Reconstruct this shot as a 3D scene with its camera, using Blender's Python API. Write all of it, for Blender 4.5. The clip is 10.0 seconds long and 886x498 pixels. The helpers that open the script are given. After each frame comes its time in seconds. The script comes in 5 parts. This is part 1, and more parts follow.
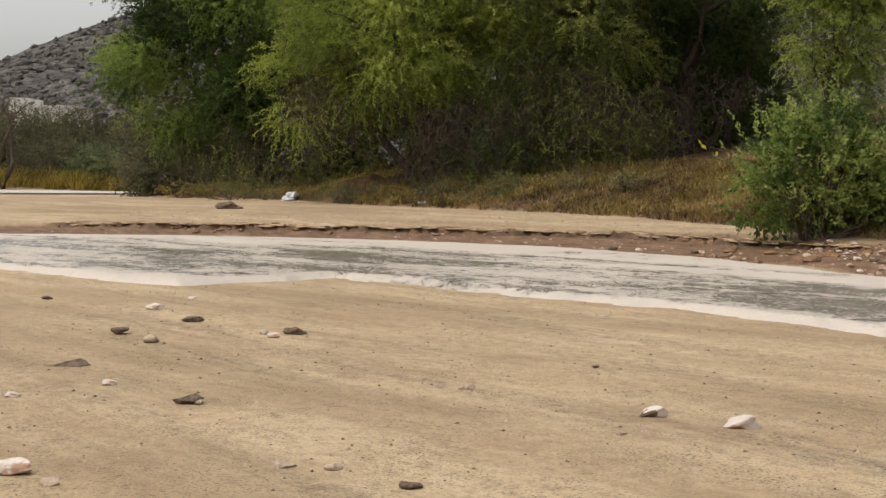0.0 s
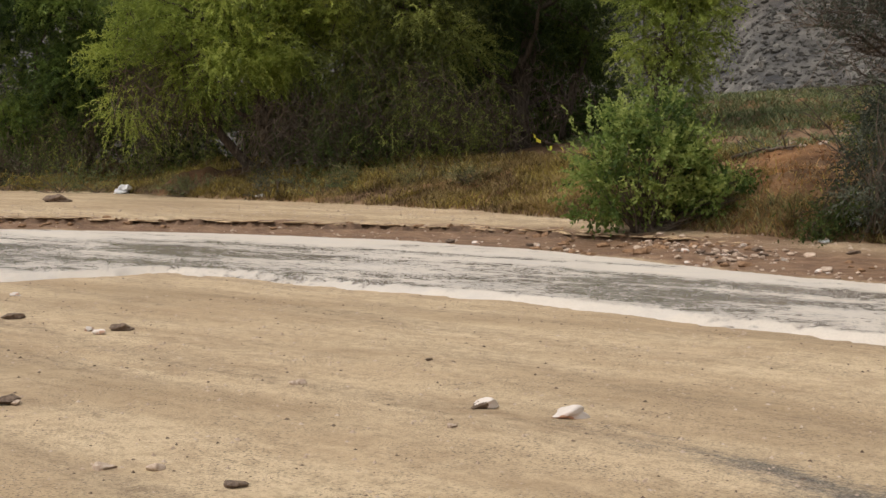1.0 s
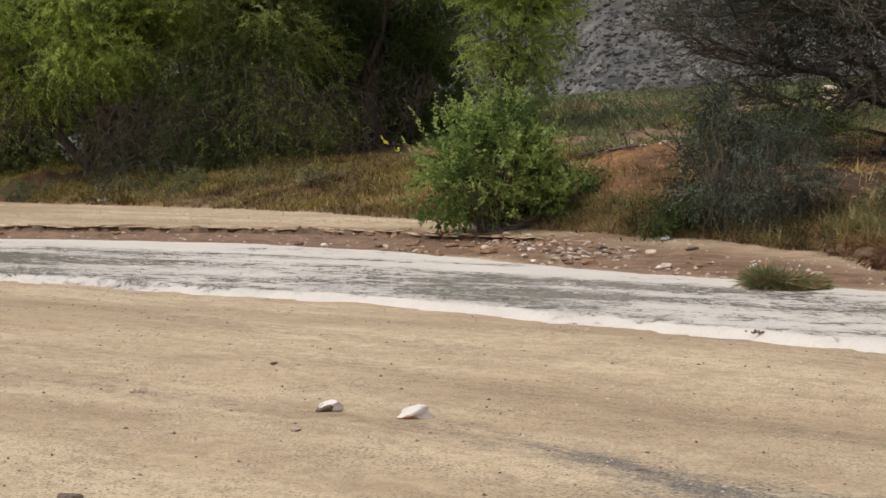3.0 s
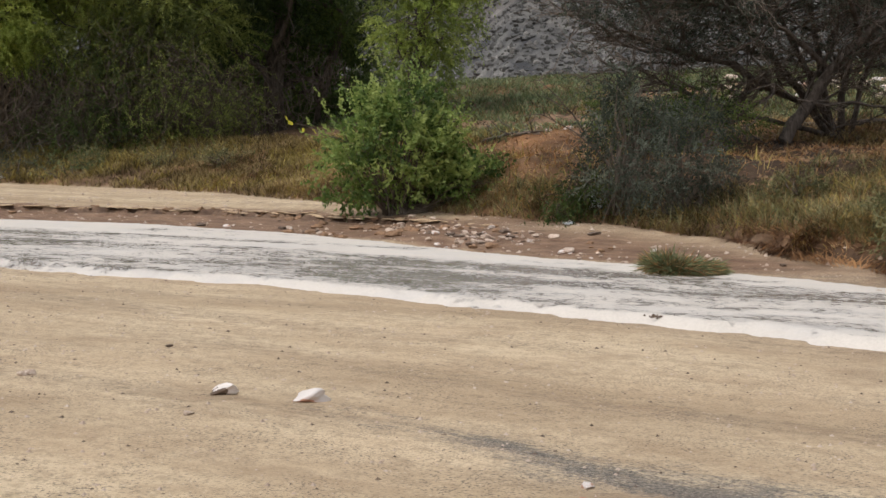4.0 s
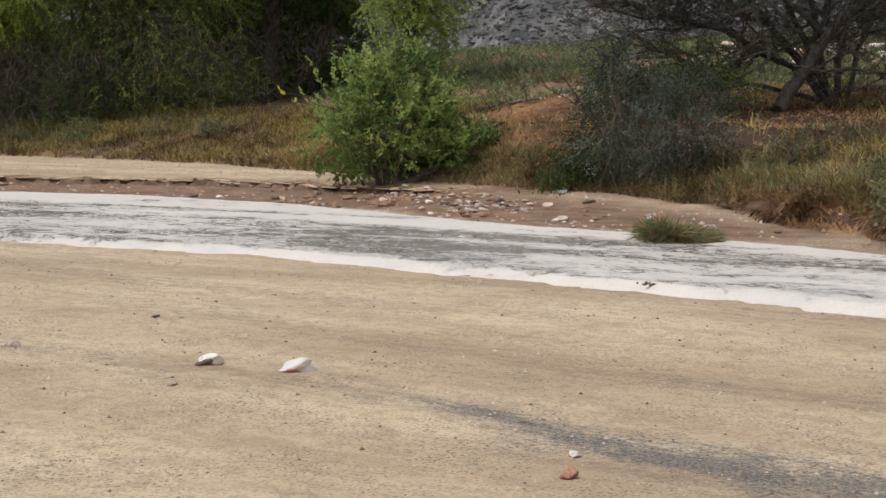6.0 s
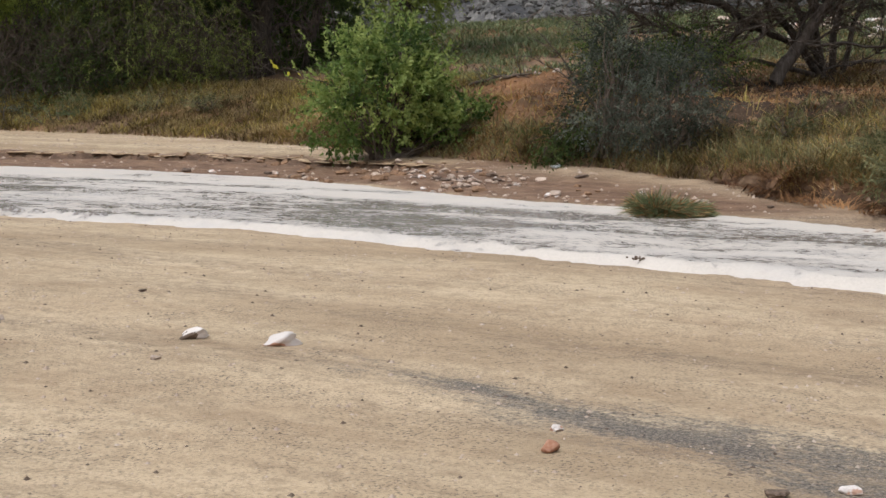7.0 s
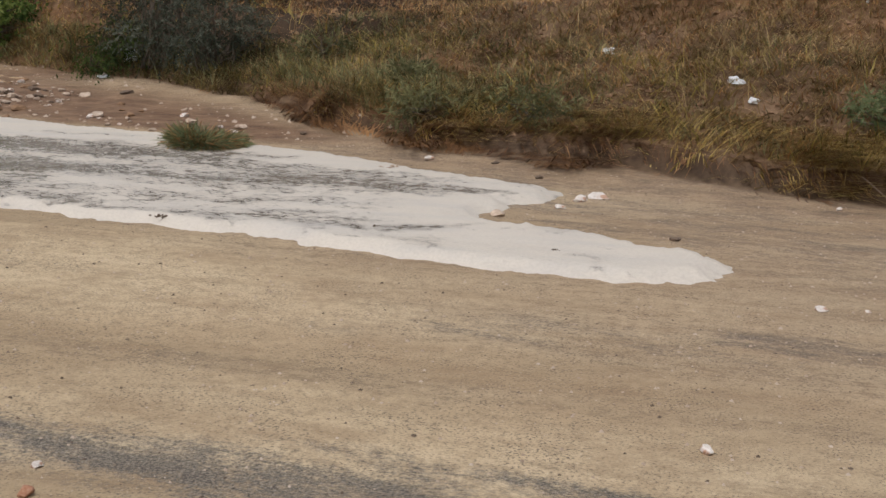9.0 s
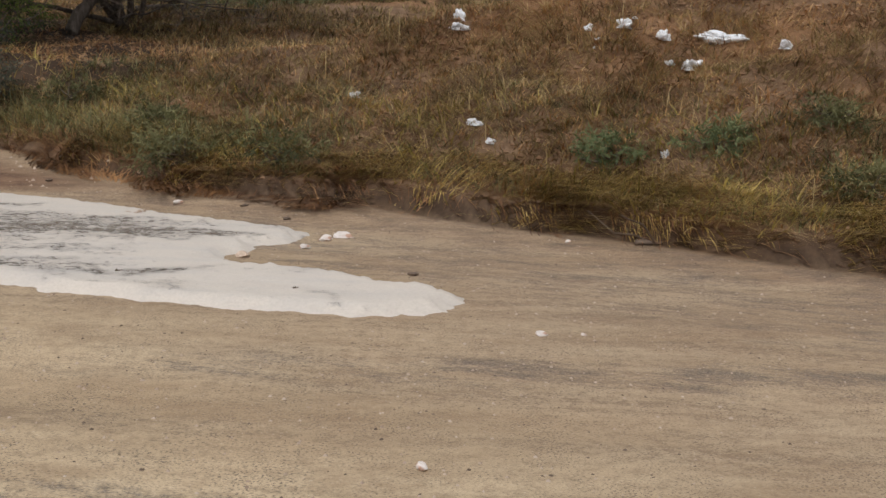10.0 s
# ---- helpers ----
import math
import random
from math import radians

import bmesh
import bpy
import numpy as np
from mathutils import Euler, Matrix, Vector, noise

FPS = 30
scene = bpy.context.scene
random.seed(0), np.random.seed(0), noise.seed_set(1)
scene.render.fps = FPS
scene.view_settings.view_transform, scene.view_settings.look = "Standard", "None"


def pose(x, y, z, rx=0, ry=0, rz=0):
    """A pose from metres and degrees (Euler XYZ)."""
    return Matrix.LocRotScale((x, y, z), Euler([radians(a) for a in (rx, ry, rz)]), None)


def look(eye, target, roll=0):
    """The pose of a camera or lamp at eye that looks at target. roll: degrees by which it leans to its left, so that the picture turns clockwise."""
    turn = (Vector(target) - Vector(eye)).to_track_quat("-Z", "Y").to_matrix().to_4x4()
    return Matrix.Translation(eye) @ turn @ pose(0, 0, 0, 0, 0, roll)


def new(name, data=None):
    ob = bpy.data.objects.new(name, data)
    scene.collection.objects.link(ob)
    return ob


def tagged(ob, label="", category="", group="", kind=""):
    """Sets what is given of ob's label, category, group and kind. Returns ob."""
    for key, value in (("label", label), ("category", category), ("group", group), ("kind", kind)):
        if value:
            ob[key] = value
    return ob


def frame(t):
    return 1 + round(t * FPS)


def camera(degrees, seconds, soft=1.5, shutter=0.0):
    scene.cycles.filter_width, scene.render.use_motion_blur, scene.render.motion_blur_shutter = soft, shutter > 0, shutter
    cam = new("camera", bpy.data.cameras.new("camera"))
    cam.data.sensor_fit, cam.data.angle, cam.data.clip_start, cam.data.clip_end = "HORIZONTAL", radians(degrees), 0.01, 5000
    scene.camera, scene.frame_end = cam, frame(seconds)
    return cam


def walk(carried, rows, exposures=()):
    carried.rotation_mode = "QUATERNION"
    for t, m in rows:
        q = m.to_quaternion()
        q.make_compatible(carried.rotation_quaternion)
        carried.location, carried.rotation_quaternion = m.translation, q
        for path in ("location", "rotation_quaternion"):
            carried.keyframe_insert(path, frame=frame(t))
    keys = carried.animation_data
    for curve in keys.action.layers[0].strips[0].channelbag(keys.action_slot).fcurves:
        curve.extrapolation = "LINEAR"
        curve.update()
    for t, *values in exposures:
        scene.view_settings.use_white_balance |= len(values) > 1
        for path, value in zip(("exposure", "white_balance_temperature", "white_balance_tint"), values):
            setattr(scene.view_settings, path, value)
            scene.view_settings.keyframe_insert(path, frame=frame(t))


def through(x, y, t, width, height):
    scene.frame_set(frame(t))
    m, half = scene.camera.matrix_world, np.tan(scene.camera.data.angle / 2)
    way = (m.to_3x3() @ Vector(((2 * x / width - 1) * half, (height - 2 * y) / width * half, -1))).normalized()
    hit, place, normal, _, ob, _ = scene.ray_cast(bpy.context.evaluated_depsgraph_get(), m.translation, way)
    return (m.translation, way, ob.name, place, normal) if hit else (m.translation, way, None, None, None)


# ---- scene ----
cam = camera(38.7, 10.0, soft=1.5)
PATH = [
    (0, (0.963, 0.881, 0.852), (0.917, 2.878, 0.74), 0.6),
    (0.5, (0.992, 0.899, 0.851), (1.071, 2.894, 0.742), 0.3),
    (1, (1.001, 0.929, 0.846), (1.207, 2.915, 0.727), 0.8),
    (1.5, (1.011, 0.94, 0.846), (1.313, 2.913, 0.734), 0.9),
    (2, (1.017, 0.93, 0.846), (1.372, 2.895, 0.742), 0.8),
    (2.2, (1.017, 0.923, 0.844), (1.384, 2.887, 0.743), 0.7),
    (3.5, (1.059, 0.939, 0.846), (1.564, 2.87, 0.718), 0.5),
    (4, (1.075, 0.957, 0.84), (1.654, 2.866, 0.701), 1.1),
    (4.5, (1.085, 0.979, 0.828), (1.691, 2.879, 0.676), 1.0),
    (5, (1.09, 0.978, 0.827), (1.677, 2.883, 0.657), 1.0),
    (5.5, (1.107, 0.97, 0.834), (1.688, 2.875, 0.655), 0.8),
    (5.7, (1.122, 0.985, 0.832), (1.712, 2.887, 0.652), 0.7),
    (6.8, (1.137, 1.028, 0.805), (1.686, 2.939, 0.588), 1.0),
    (7, (1.172, 1.02, 0.815), (1.759, 2.919, 0.591), 0.8),
    (7.2, (1.179, 1.018, 0.87), (1.9, 2.869, 0.641), 0.2),
    (7.5, (1.224, 1.036, 1.024), (2.091, 2.801, 0.663), 0.9),
    (8, (1.158, 0.92, 1.303), (2.137, 2.583, 0.778), 1.4),
    (8.2, (1.147, 0.866, 1.363), (2.138, 2.526, 0.85), 0.5),
    (8.5, (1.167, 0.768, 1.425), (2.205, 2.409, 0.944), 1.3),
    (9, (1.291, 0.542, 1.436), (2.449, 2.115, 1.005), 2.6),
    (9.5, (1.312, 0.361, 1.454), (2.607, 1.829, 1.046), 3.6),
    (10, (1.269, 0.236, 1.471), (2.701, 1.587, 1.122), 2.8),
]
EXPOSURES = [(0.0, -0.1, 6800, 10), (2.0, 0.0, 6450, 10), (4.5, 0.03, 6050, 10), (7.0, 0.03, 5950, 10), (8.3, -0.26, 6200, 10), (10.0, -0.3, 6200, 10)]
walk(cam, [(t, look(eye, target, roll)) for t, eye, target, roll in PATH], EXPOSURES)

# ---- light ----
world = bpy.data.worlds.new("overcast_sky")
scene.world = world
world.use_nodes = True
wn = world.node_tree.nodes
wl = world.node_tree.links
sky = wn.new("ShaderNodeTexSky")
sky.sky_type = "NISHITA"
sky.sun_disc = False
sky.sun_elevation = radians(64)
sky.sun_rotation = radians(-100)
sky.dust_density = 4.0
pale = wn.new("ShaderNodeHueSaturation")
pale.inputs["Saturation"].default_value = 0.22
wl.new(sky.outputs["Color"], pale.inputs["Color"])
wl.new(pale.outputs["Color"], wn["Background"].inputs["Color"])
wn["Background"].inputs["Strength"].default_value = 0.19

sun = new("sun", bpy.data.lights.new("sun", "SUN"))
sun.data.energy = 0.85
sun.data.angle = radians(25)
sun.data.color = (1.0, 0.95, 0.88)
sun.matrix_world = look((-9.0, -3.0, 20), (0, 0, 0))


# ---- materials ----
class Mat:
    """A small builder for node materials."""

    def __init__(self, name, rough=0.9, spec=0.3):
        self.m = bpy.data.materials.new(name)
        self.m.use_nodes = True
        self.t = self.m.node_tree
        self.b = self.t.nodes["Principled BSDF"]
        self.b.inputs["Roughness"].default_value = rough
        self.b.inputs["Specular IOR Level"].default_value = spec

    def n(self, kind, **sets):
        node = self.t.nodes.new(kind)
        for k, v in sets.items():
            node.inputs[k.replace("_", " ")].default_value = v
        return node

    def link(self, a, b):
        self.t.links.new(a, b)

    def pos(self):
        return self.n("ShaderNodeNewGeometry").outputs["Position"]

    def objco(self):
        return self.n("ShaderNodeTexCoord").outputs["Object"]

    def mapped(self, co, scale=(1, 1, 1), rz=0.0):
        if rz:
            turn = self.n("ShaderNodeMapping")
            turn.inputs["Rotation"].default_value = (0, 0, rz)
            self.link(co, turn.inputs["Vector"])
            co = turn.outputs["Vector"]
        mp = self.n("ShaderNodeMapping")
        mp.inputs["Scale"].default_value = scale
        self.link(co, mp.inputs["Vector"])
        return mp.outputs["Vector"]

    def noise(self, co, scale, detail=4.0, rough=0.6):
        no = self.n("ShaderNodeTexNoise", Scale=scale, Detail=detail, Roughness=rough)
        self.link(co, no.inputs["Vector"])
        return no.outputs["Fac"]

    def ramp(self, fac, stops):
        r = self.n("ShaderNodeValToRGB")
        el = r.color_ramp.elements
        while len(el) < len(stops):
            el.new(0.5)
        for e, (p, c) in zip(el, stops):
            e.position = p
            e.color = (*c, 1) if isinstance(c, tuple) else (c, c, c, 1)
        self.link(fac, r.inputs["Fac"])
        return r.outputs["Color"]

    def mix(self, fac, a, b, mode="MIX"):
        x = self.t.nodes.new("ShaderNodeMix")
        x.data_type = "RGBA"
        x.blend_type = mode
        for sock, v in ((x.inputs[0], fac), (x.inputs[6], a), (x.inputs[7], b)):
            if isinstance(v, (int, float)):
                sock.default_value = v
            elif isinstance(v, tuple):
                sock.default_value = (*v, 1)
            else:
                self.link(v, sock)
        return x.outputs[2]

    def math(self, op, a, b=0.0, clamp=False):
        x = self.t.nodes.new("ShaderNodeMath")
        x.operation = op
        x.use_clamp = clamp
        for sock, v in zip(x.inputs, (a, b)):
            if isinstance(v, (int, float)):
                sock.default_value = v
            else:
                self.link(v, sock)
        return x.outputs[0]

    def n1(self, color):
        s = self.n("ShaderNodeSeparateColor")
        self.link(color, s.inputs[0])
        return s.outputs[0]

    def attr(self, name):
        a = self.n("ShaderNodeAttribute")
        a.attribute_name = name
        s = self.n("ShaderNodeSeparateColor")
        self.link(a.outputs["Color"], s.inputs[0])
        return s.outputs

    def island(self):
        return self.n("ShaderNodeNewGeometry").outputs["Random Per Island"]

    def objrand(self):
        return self.n("ShaderNodeObjectInfo").outputs["Random"]

    def color(self, c):
        if isinstance(c, tuple):
            self.b.inputs["Base Color"].default_value = (*c, 1)
        else:
            self.link(c, self.b.inputs["Base Color"])

    def rough(self, r):
        self.link(r, self.b.inputs["Roughness"])

    def bump(self, h, strength, dist):
        bp = self.n("ShaderNodeBump", Strength=strength, Distance=dist)
        self.link(h, bp.inputs["Height"])
        self.link(bp.outputs["Normal"], self.b.inputs["Normal"])


FLOW = math.atan2(-0.66, 0.75)


def ground_material():
    """Sand of the dry bed, wet red silt along the water, and the soil of the bank; the zones are told apart by the sheet's attribute."""
    k = Mat("sand_and_soil", 0.95, 0.2)
    p = k.pos()
    zone = k.attr("zone")
    streak = k.noise(k.mapped(p, (0.25, 1.1, 1.0), -FLOW), 0.9, 5, 0.6)
    fine = k.noise(k.mapped(p, (1.0, 1.15, 1.0), -FLOW), 13, 8, 0.8)
    thin = k.noise(k.mapped(p, (0.16, 1.9, 1.0), -FLOW + 0.12), 1.5, 6, 0.68)
    grain = k.noise(p, 260, 3, 0.8)
    blotch = k.noise(k.mapped(p, (0.55, 1.2, 1.0), -FLOW + 0.1), 2.3, 7, 0.75)
    patch = k.noise(p, 0.9, 5, 0.6)
    sand = k.ramp(streak, [(0.30, (0.34, 0.245, 0.145)), (0.44, (0.51, 0.38, 0.235)), (0.58, (0.67, 0.52, 0.335)), (0.75, (0.59, 0.445, 0.28))])
    sand = k.mix(k.ramp(patch, [(0.42, 0.0), (0.75, 0.45)]), sand, (0.47, 0.32, 0.185))
    sand = k.mix(k.ramp(fine, [(0.38, 0.55), (0.52, 0.0)]), sand, (0.26, 0.185, 0.115))
    band = k.math("MULTIPLY", k.ramp(thin, [(0.50, 0.0), (0.66, 1.0)]), k.ramp(fine, [(0.40, 1.0), (0.60, 0.25)]))
    sand = k.mix(k.math("MULTIPLY", band, 0.75), sand, (0.20, 0.145, 0.095))
    sand = k.mix(k.ramp(blotch, [(0.50, 0.0), (0.66, 0.6)]), sand, (0.30, 0.20, 0.115))
    specks = k.noise(p, 95, 2, 0.6)
    grit = k.ramp(k.noise(p, 3.1, 4, 0.65), [(0.34, 0.25), (0.62, 1.0)])
    sand = k.mix(k.math("MULTIPLY", k.ramp(specks, [(0.36, 0.95), (0.47, 0.0)]), grit), sand, (0.12, 0.10, 0.08))
    sand = k.mix(k.ramp(specks, [(0.66, 0.0), (0.72, 0.6)]), sand, (0.66, 0.57, 0.45))
    sand = k.mix(k.ramp(grain, [(0.3, 0.4), (0.7, 0.0)]), sand, (0.28, 0.20, 0.12))
    # dark silt laid down in streaks
    slow = k.noise(k.mapped(p, (0.5, 1.5, 1.0), -FLOW + 0.3), 3.2, 7, 0.78)
    quick = k.noise(k.mapped(p, (0.9, 1.1, 1.0), -FLOW - 0.25), 46, 6, 0.85)
    laid = k.math("ADD", zone[2], k.math("ADD", k.math("MULTIPLY", k.math("SUBTRACT", slow, 0.5), 3.4), k.math("MULTIPLY", k.math("SUBTRACT", quick, 0.5), 2.6)))
    smask = k.math("MULTIPLY", k.ramp(laid, [(0.15, 0.0), (0.8, 0.88)]), k.ramp(zone[2], [(0.03, 0.0), (0.2, 1.0)]))
    silt = k.ramp(k.noise(p, 100, 4, 0.85), [(0.38, (0.03, 0.028, 0.027)), (0.5, (0.12, 0.105, 0.09)), (0.62, (0.30, 0.255, 0.205))])
    sand = k.mix(smask, sand, silt)
    # wet silt
    wetn = k.noise(k.mapped(p, (0.7, 2.0, 1.0), -FLOW), 5, 6, 0.7)
    wet = k.ramp(wetn, [(0.32, (0.10, 0.055, 0.032)), (0.5, (0.185, 0.108, 0.064)), (0.72, (0.29, 0.185, 0.112))])
    wet = k.mix(k.ramp(specks, [(0.62, 0.0), (0.7, 0.5)]), wet, (0.42, 0.32, 0.24))
    col = k.mix(zone[0], sand, wet)
    # bank soil
    soiln = k.noise(p, 3.0, 8, 0.7)
    earth = [(0.3, (0.075, 0.043, 0.024)), (0.5, (0.185, 0.112, 0.064)), (0.72, (0.31, 0.20, 0.12))]
    soil = k.ramp(soiln, earth)
    red = k.ramp(soiln, [(0.3, (0.11, 0.056, 0.027)), (0.5, (0.25, 0.132, 0.062)), (0.72, (0.38, 0.215, 0.105))])
    soil = k.mix(k.ramp(k.noise(p, 0.55, 3, 0.5), [(0.46, 0.0), (0.58, 0.8)]), soil, red)
    ochre = k.ramp(soiln, [(0.3, (0.12, 0.055, 0.023)), (0.5, (0.285, 0.14, 0.06)), (0.72, (0.42, 0.24, 0.115))])
    soil = k.mix(k.attr("earth")[0], soil, ochre)
    col = k.mix(zone[1], col, soil)
    shade = k.n("ShaderNodeAttribute")
    shade.attribute_name = "zone"
    # one dark brown for dead leaves and for shade painted under crowns and along cuts
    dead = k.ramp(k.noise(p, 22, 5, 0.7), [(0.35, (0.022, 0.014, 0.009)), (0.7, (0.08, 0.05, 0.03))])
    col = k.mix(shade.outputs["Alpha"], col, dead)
    k.color(col)
    k.rough(k.ramp(zone[0], [(0.0, 0.95), (1.0, 0.72)]))
    h = k.math("ADD", k.math("MULTIPLY", fine, 0.7), k.math("ADD", k.math("MULTIPLY", grain, 0.25), k.math("MULTIPLY", specks, 0.35)))
    h = k.math("ADD", h, k.math("MULTIPLY", soiln, k.math("MULTIPLY", zone[1], 3.0)))
    h = k.math("ADD", h, k.math("MULTIPLY", k.noise(p, 5.0, 4, 0.6), 1.6))
    k.bump(h, 0.55, 0.02)
    return k.m


def foam_material():
    """Thick off-white foam that breaks up into dark, muddy water away from the front."""
    k = Mat("foam_and_water", 0.55, 0.5)
    p = k.pos()
    a = k.attr("open")
    lines = k.noise(k.mapped(p, (0.9, 1.25, 1.0), -FLOW), 4.2, 8, 0.72)
    small = k.noise(k.mapped(p, (0.9, 1.1, 1.0), -FLOW), 13, 6, 0.7)
    broken = k.noise(k.mapped(p, (0.35, 1.2, 1.0), -FLOW), 1.1, 4, 0.6)
    bubbles = k.noise(p, 60, 3, 0.7)
    fleck = k.noise(k.mapped(p, (0.7, 1.5, 1.0), -FLOW + 0.2), 34, 4, 0.7)
    v = k.math("ADD", k.math("ADD", k.math("MULTIPLY", lines, 0.5), k.math("MULTIPLY", small, 0.5)), k.math("MULTIPLY", k.math("SUBTRACT", broken, 0.5), 0.85))
    v = k.math("ADD", v, k.math("MULTIPLY", a[0], 0.175))
    v = k.math("ADD", v, k.math("MULTIPLY", k.math("SUBTRACT", fleck, 0.5), k.math("MULTIPLY", a[0], 0.75)))
    openm = k.math("DIVIDE", k.math("SUBTRACT", v, 0.61), 0.10, True)
    foam = k.ramp(bubbles, [(0.3, (0.54, 0.47, 0.39)), (0.6, (0.615, 0.54, 0.455))])
    foam = k.mix(k.ramp(k.noise(k.mapped(p, (0.5, 1.8, 1), -FLOW), 2.2, 5, 0.7), [(0.45, 0.0), (0.75, 0.5)]), foam, (0.42, 0.395, 0.375))
    water = k.ramp(k.noise(p, 7, 4, 0.6), [(0.3, (0.105, 0.08, 0.058)), (0.7, (0.25, 0.20, 0.155))])
    film = k.ramp(k.noise(k.mapped(p, (0.8, 1.3, 1.0), -FLOW), 48, 3, 0.6), [(0.50, 0.0), (0.60, 0.85)])
    water = k.mix(film, water, (0.52, 0.475, 0.42))
    k.color(k.mix(openm, foam, water))
    k.rough(k.ramp(openm, [(0.0, 0.6), (1.0, 0.16)]))
    k.bump(k.math("ADD", k.math("MULTIPLY", k.math("SUBTRACT", 1.0, openm), 0.7), k.math("ADD", k.math("MULTIPLY", lines, 0.7), k.math("MULTIPLY", bubbles, 0.03))), 0.6, 0.03)
    return k.m


def leaf_material(name, low, mid, high, through=0.45, rough=0.6):
    k = Mat(name, rough, 0.25)
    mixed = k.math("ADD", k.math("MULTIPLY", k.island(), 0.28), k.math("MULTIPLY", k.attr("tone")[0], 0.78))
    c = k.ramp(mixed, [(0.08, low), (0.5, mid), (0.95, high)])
    big = k.noise(k.pos(), 0.9, 4, 0.6)
    c = k.mix(k.ramp(big, [(0.35, 0.22), (0.6, 0.0)]), c, low)
    k.color(c)
    tr = k.n("ShaderNodeBsdfTranslucent")
    k.link(c, tr.inputs["Color"])
    ms = k.n("ShaderNodeMixShader")
    ms.inputs[0].default_value = through
    k.link(k.b.outputs[0], ms.inputs[1])
    k.link(tr.outputs[0], ms.inputs[2])
    k.link(ms.outputs[0], k.t.nodes["Material Output"].inputs["Surface"])
    return k.m


def bark_material(name, dark, light, scale=7.0):
    k = Mat(name, 0.92, 0.15)
    p = k.objco()
    n1 = k.noise(k.mapped(p, (3, 3, 0.7)), scale, 7, 0.7)
    c = k.ramp(n1, [(0.3, dark), (0.7, light)])
    c = k.mix(k.ramp(k.noise(p, 1.3, 3, 0.5), [(0.4, 0.0), (0.7, 0.4)]), c, dark)
    k.color(c)
    k.bump(n1, 0.8, 0.02)
    return k.m


def stone_material(name, dark, mid, light, stain=None):
    k = Mat(name, 0.8, 0.35)
    p = k.objco()
    n1 = k.noise(p, 4.5, 7, 0.62)
    c = k.ramp(n1, [(0.22, dark), (0.42, mid), (0.7, light)])
    if stain:
        c = k.mix(k.ramp(k.noise(p, 1.8, 3, 0.5), [(0.52, 0.0), (0.62, 0.8)]), c, stain)
    c = k.mix(0.5, c, k.ramp(k.objrand(), [(0.0, (0.75, 0.72, 0.7)), (1.0, (1.15, 1.1, 1.05))]), "MULTIPLY")
    k.color(c)
    k.bump(n1, 0.5, 0.01)
    return k.m


def plain_material(name, a, b, scale=20, rough=0.8, spec=0.3):
    k = Mat(name, rough, spec)
    n1 = k.noise(k.objco(), scale, 5, 0.65)
    k.color(k.ramp(n1, [(0.3, a), (0.7, b)]))
    k.bump(n1, 0.3, 0.01)
    return k.m


def hill_material():
    k = Mat("scree_hill", 0.95, 0.1)
    p = k.pos()
    n1 = k.noise(p, 0.45, 9, 0.75)
    vo = k.n("ShaderNodeTexVoronoi", Scale=0.8)
    k.link(p, vo.inputs["Vector"])
    vo.inputs["Scale"].default_value = 1.1
    small = k.n("ShaderNodeTexVoronoi", Scale=3.2)
    k.link(p, small.inputs["Vector"])
    cell = k.math("ADD", k.math("MULTIPLY", k.n1(vo.outputs["Color"]), 0.5), k.math("MULTIPLY", k.n1(small.outputs["Color"]), 0.3))
    cell = k.math("ADD", cell, k.math("MULTIPLY", k.math("SUBTRACT", n1, 0.5), 0.9))
    c = k.ramp(cell, [(0.12, (0.068, 0.064, 0.058)), (0.35, (0.112, 0.105, 0.095)), (0.6, (0.15, 0.14, 0.125)), (0.85, (0.25, 0.228, 0.2))])
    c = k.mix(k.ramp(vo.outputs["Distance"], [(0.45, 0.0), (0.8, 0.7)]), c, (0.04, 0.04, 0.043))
    c = k.mix(k.ramp(k.noise(p, 0.06, 4, 0.6), [(0.5, 0.0), (0.7, 0.35)]), c, (0.13, 0.105, 0.085))
    k.color(c)
    k.bump(cell, 0.5, 0.35)
    return k.m


M_GROUND = ground_material()
M_FOAM = foam_material()
M_HILL = hill_material()
def scree_material():
    k = Mat("loose_grey_rock", 0.95, 0.15)
    n1 = k.noise(k.pos(), 2.5, 6, 0.7)
    v = k.math("ADD", k.math("MULTIPLY", k.island(), 0.75), k.math("MULTIPLY", n1, 0.4))
    k.color(k.ramp(v, [(0.15, (0.064, 0.060, 0.054)), (0.5, (0.092, 0.086, 0.077)), (0.85, (0.122, 0.113, 0.10)), (1.0, (0.24, 0.218, 0.19))]))
    k.bump(n1, 0.6, 0.1)
    return k.m


M_SCREE = scree_material()
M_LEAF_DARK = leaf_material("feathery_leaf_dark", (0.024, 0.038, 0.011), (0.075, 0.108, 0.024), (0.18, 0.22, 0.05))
M_LEAF_MID = leaf_material("feathery_leaf_green", (0.03, 0.052, 0.014), (0.112, 0.172, 0.038), (0.31, 0.40, 0.09))
M_LEAF_OLIVE = leaf_material("feathery_leaf_olive", (0.064, 0.076, 0.02), (0.20, 0.225, 0.052), (0.42, 0.45, 0.115))
M_LEAF_LIME = leaf_material("feathery_leaf_lime", (0.13, 0.17, 0.03), (0.30, 0.365, 0.07), (0.48, 0.53, 0.125))
M_LEAF_BUSH = leaf_material("broad_leaf_green", (0.05, 0.085, 0.02), (0.17, 0.24, 0.055), (0.40, 0.45, 0.13))
M_LEAF_GREY = leaf_material("small_leaf_grey", (0.034, 0.041, 0.026), (0.085, 0.095, 0.064), (0.20, 0.21, 0.155))
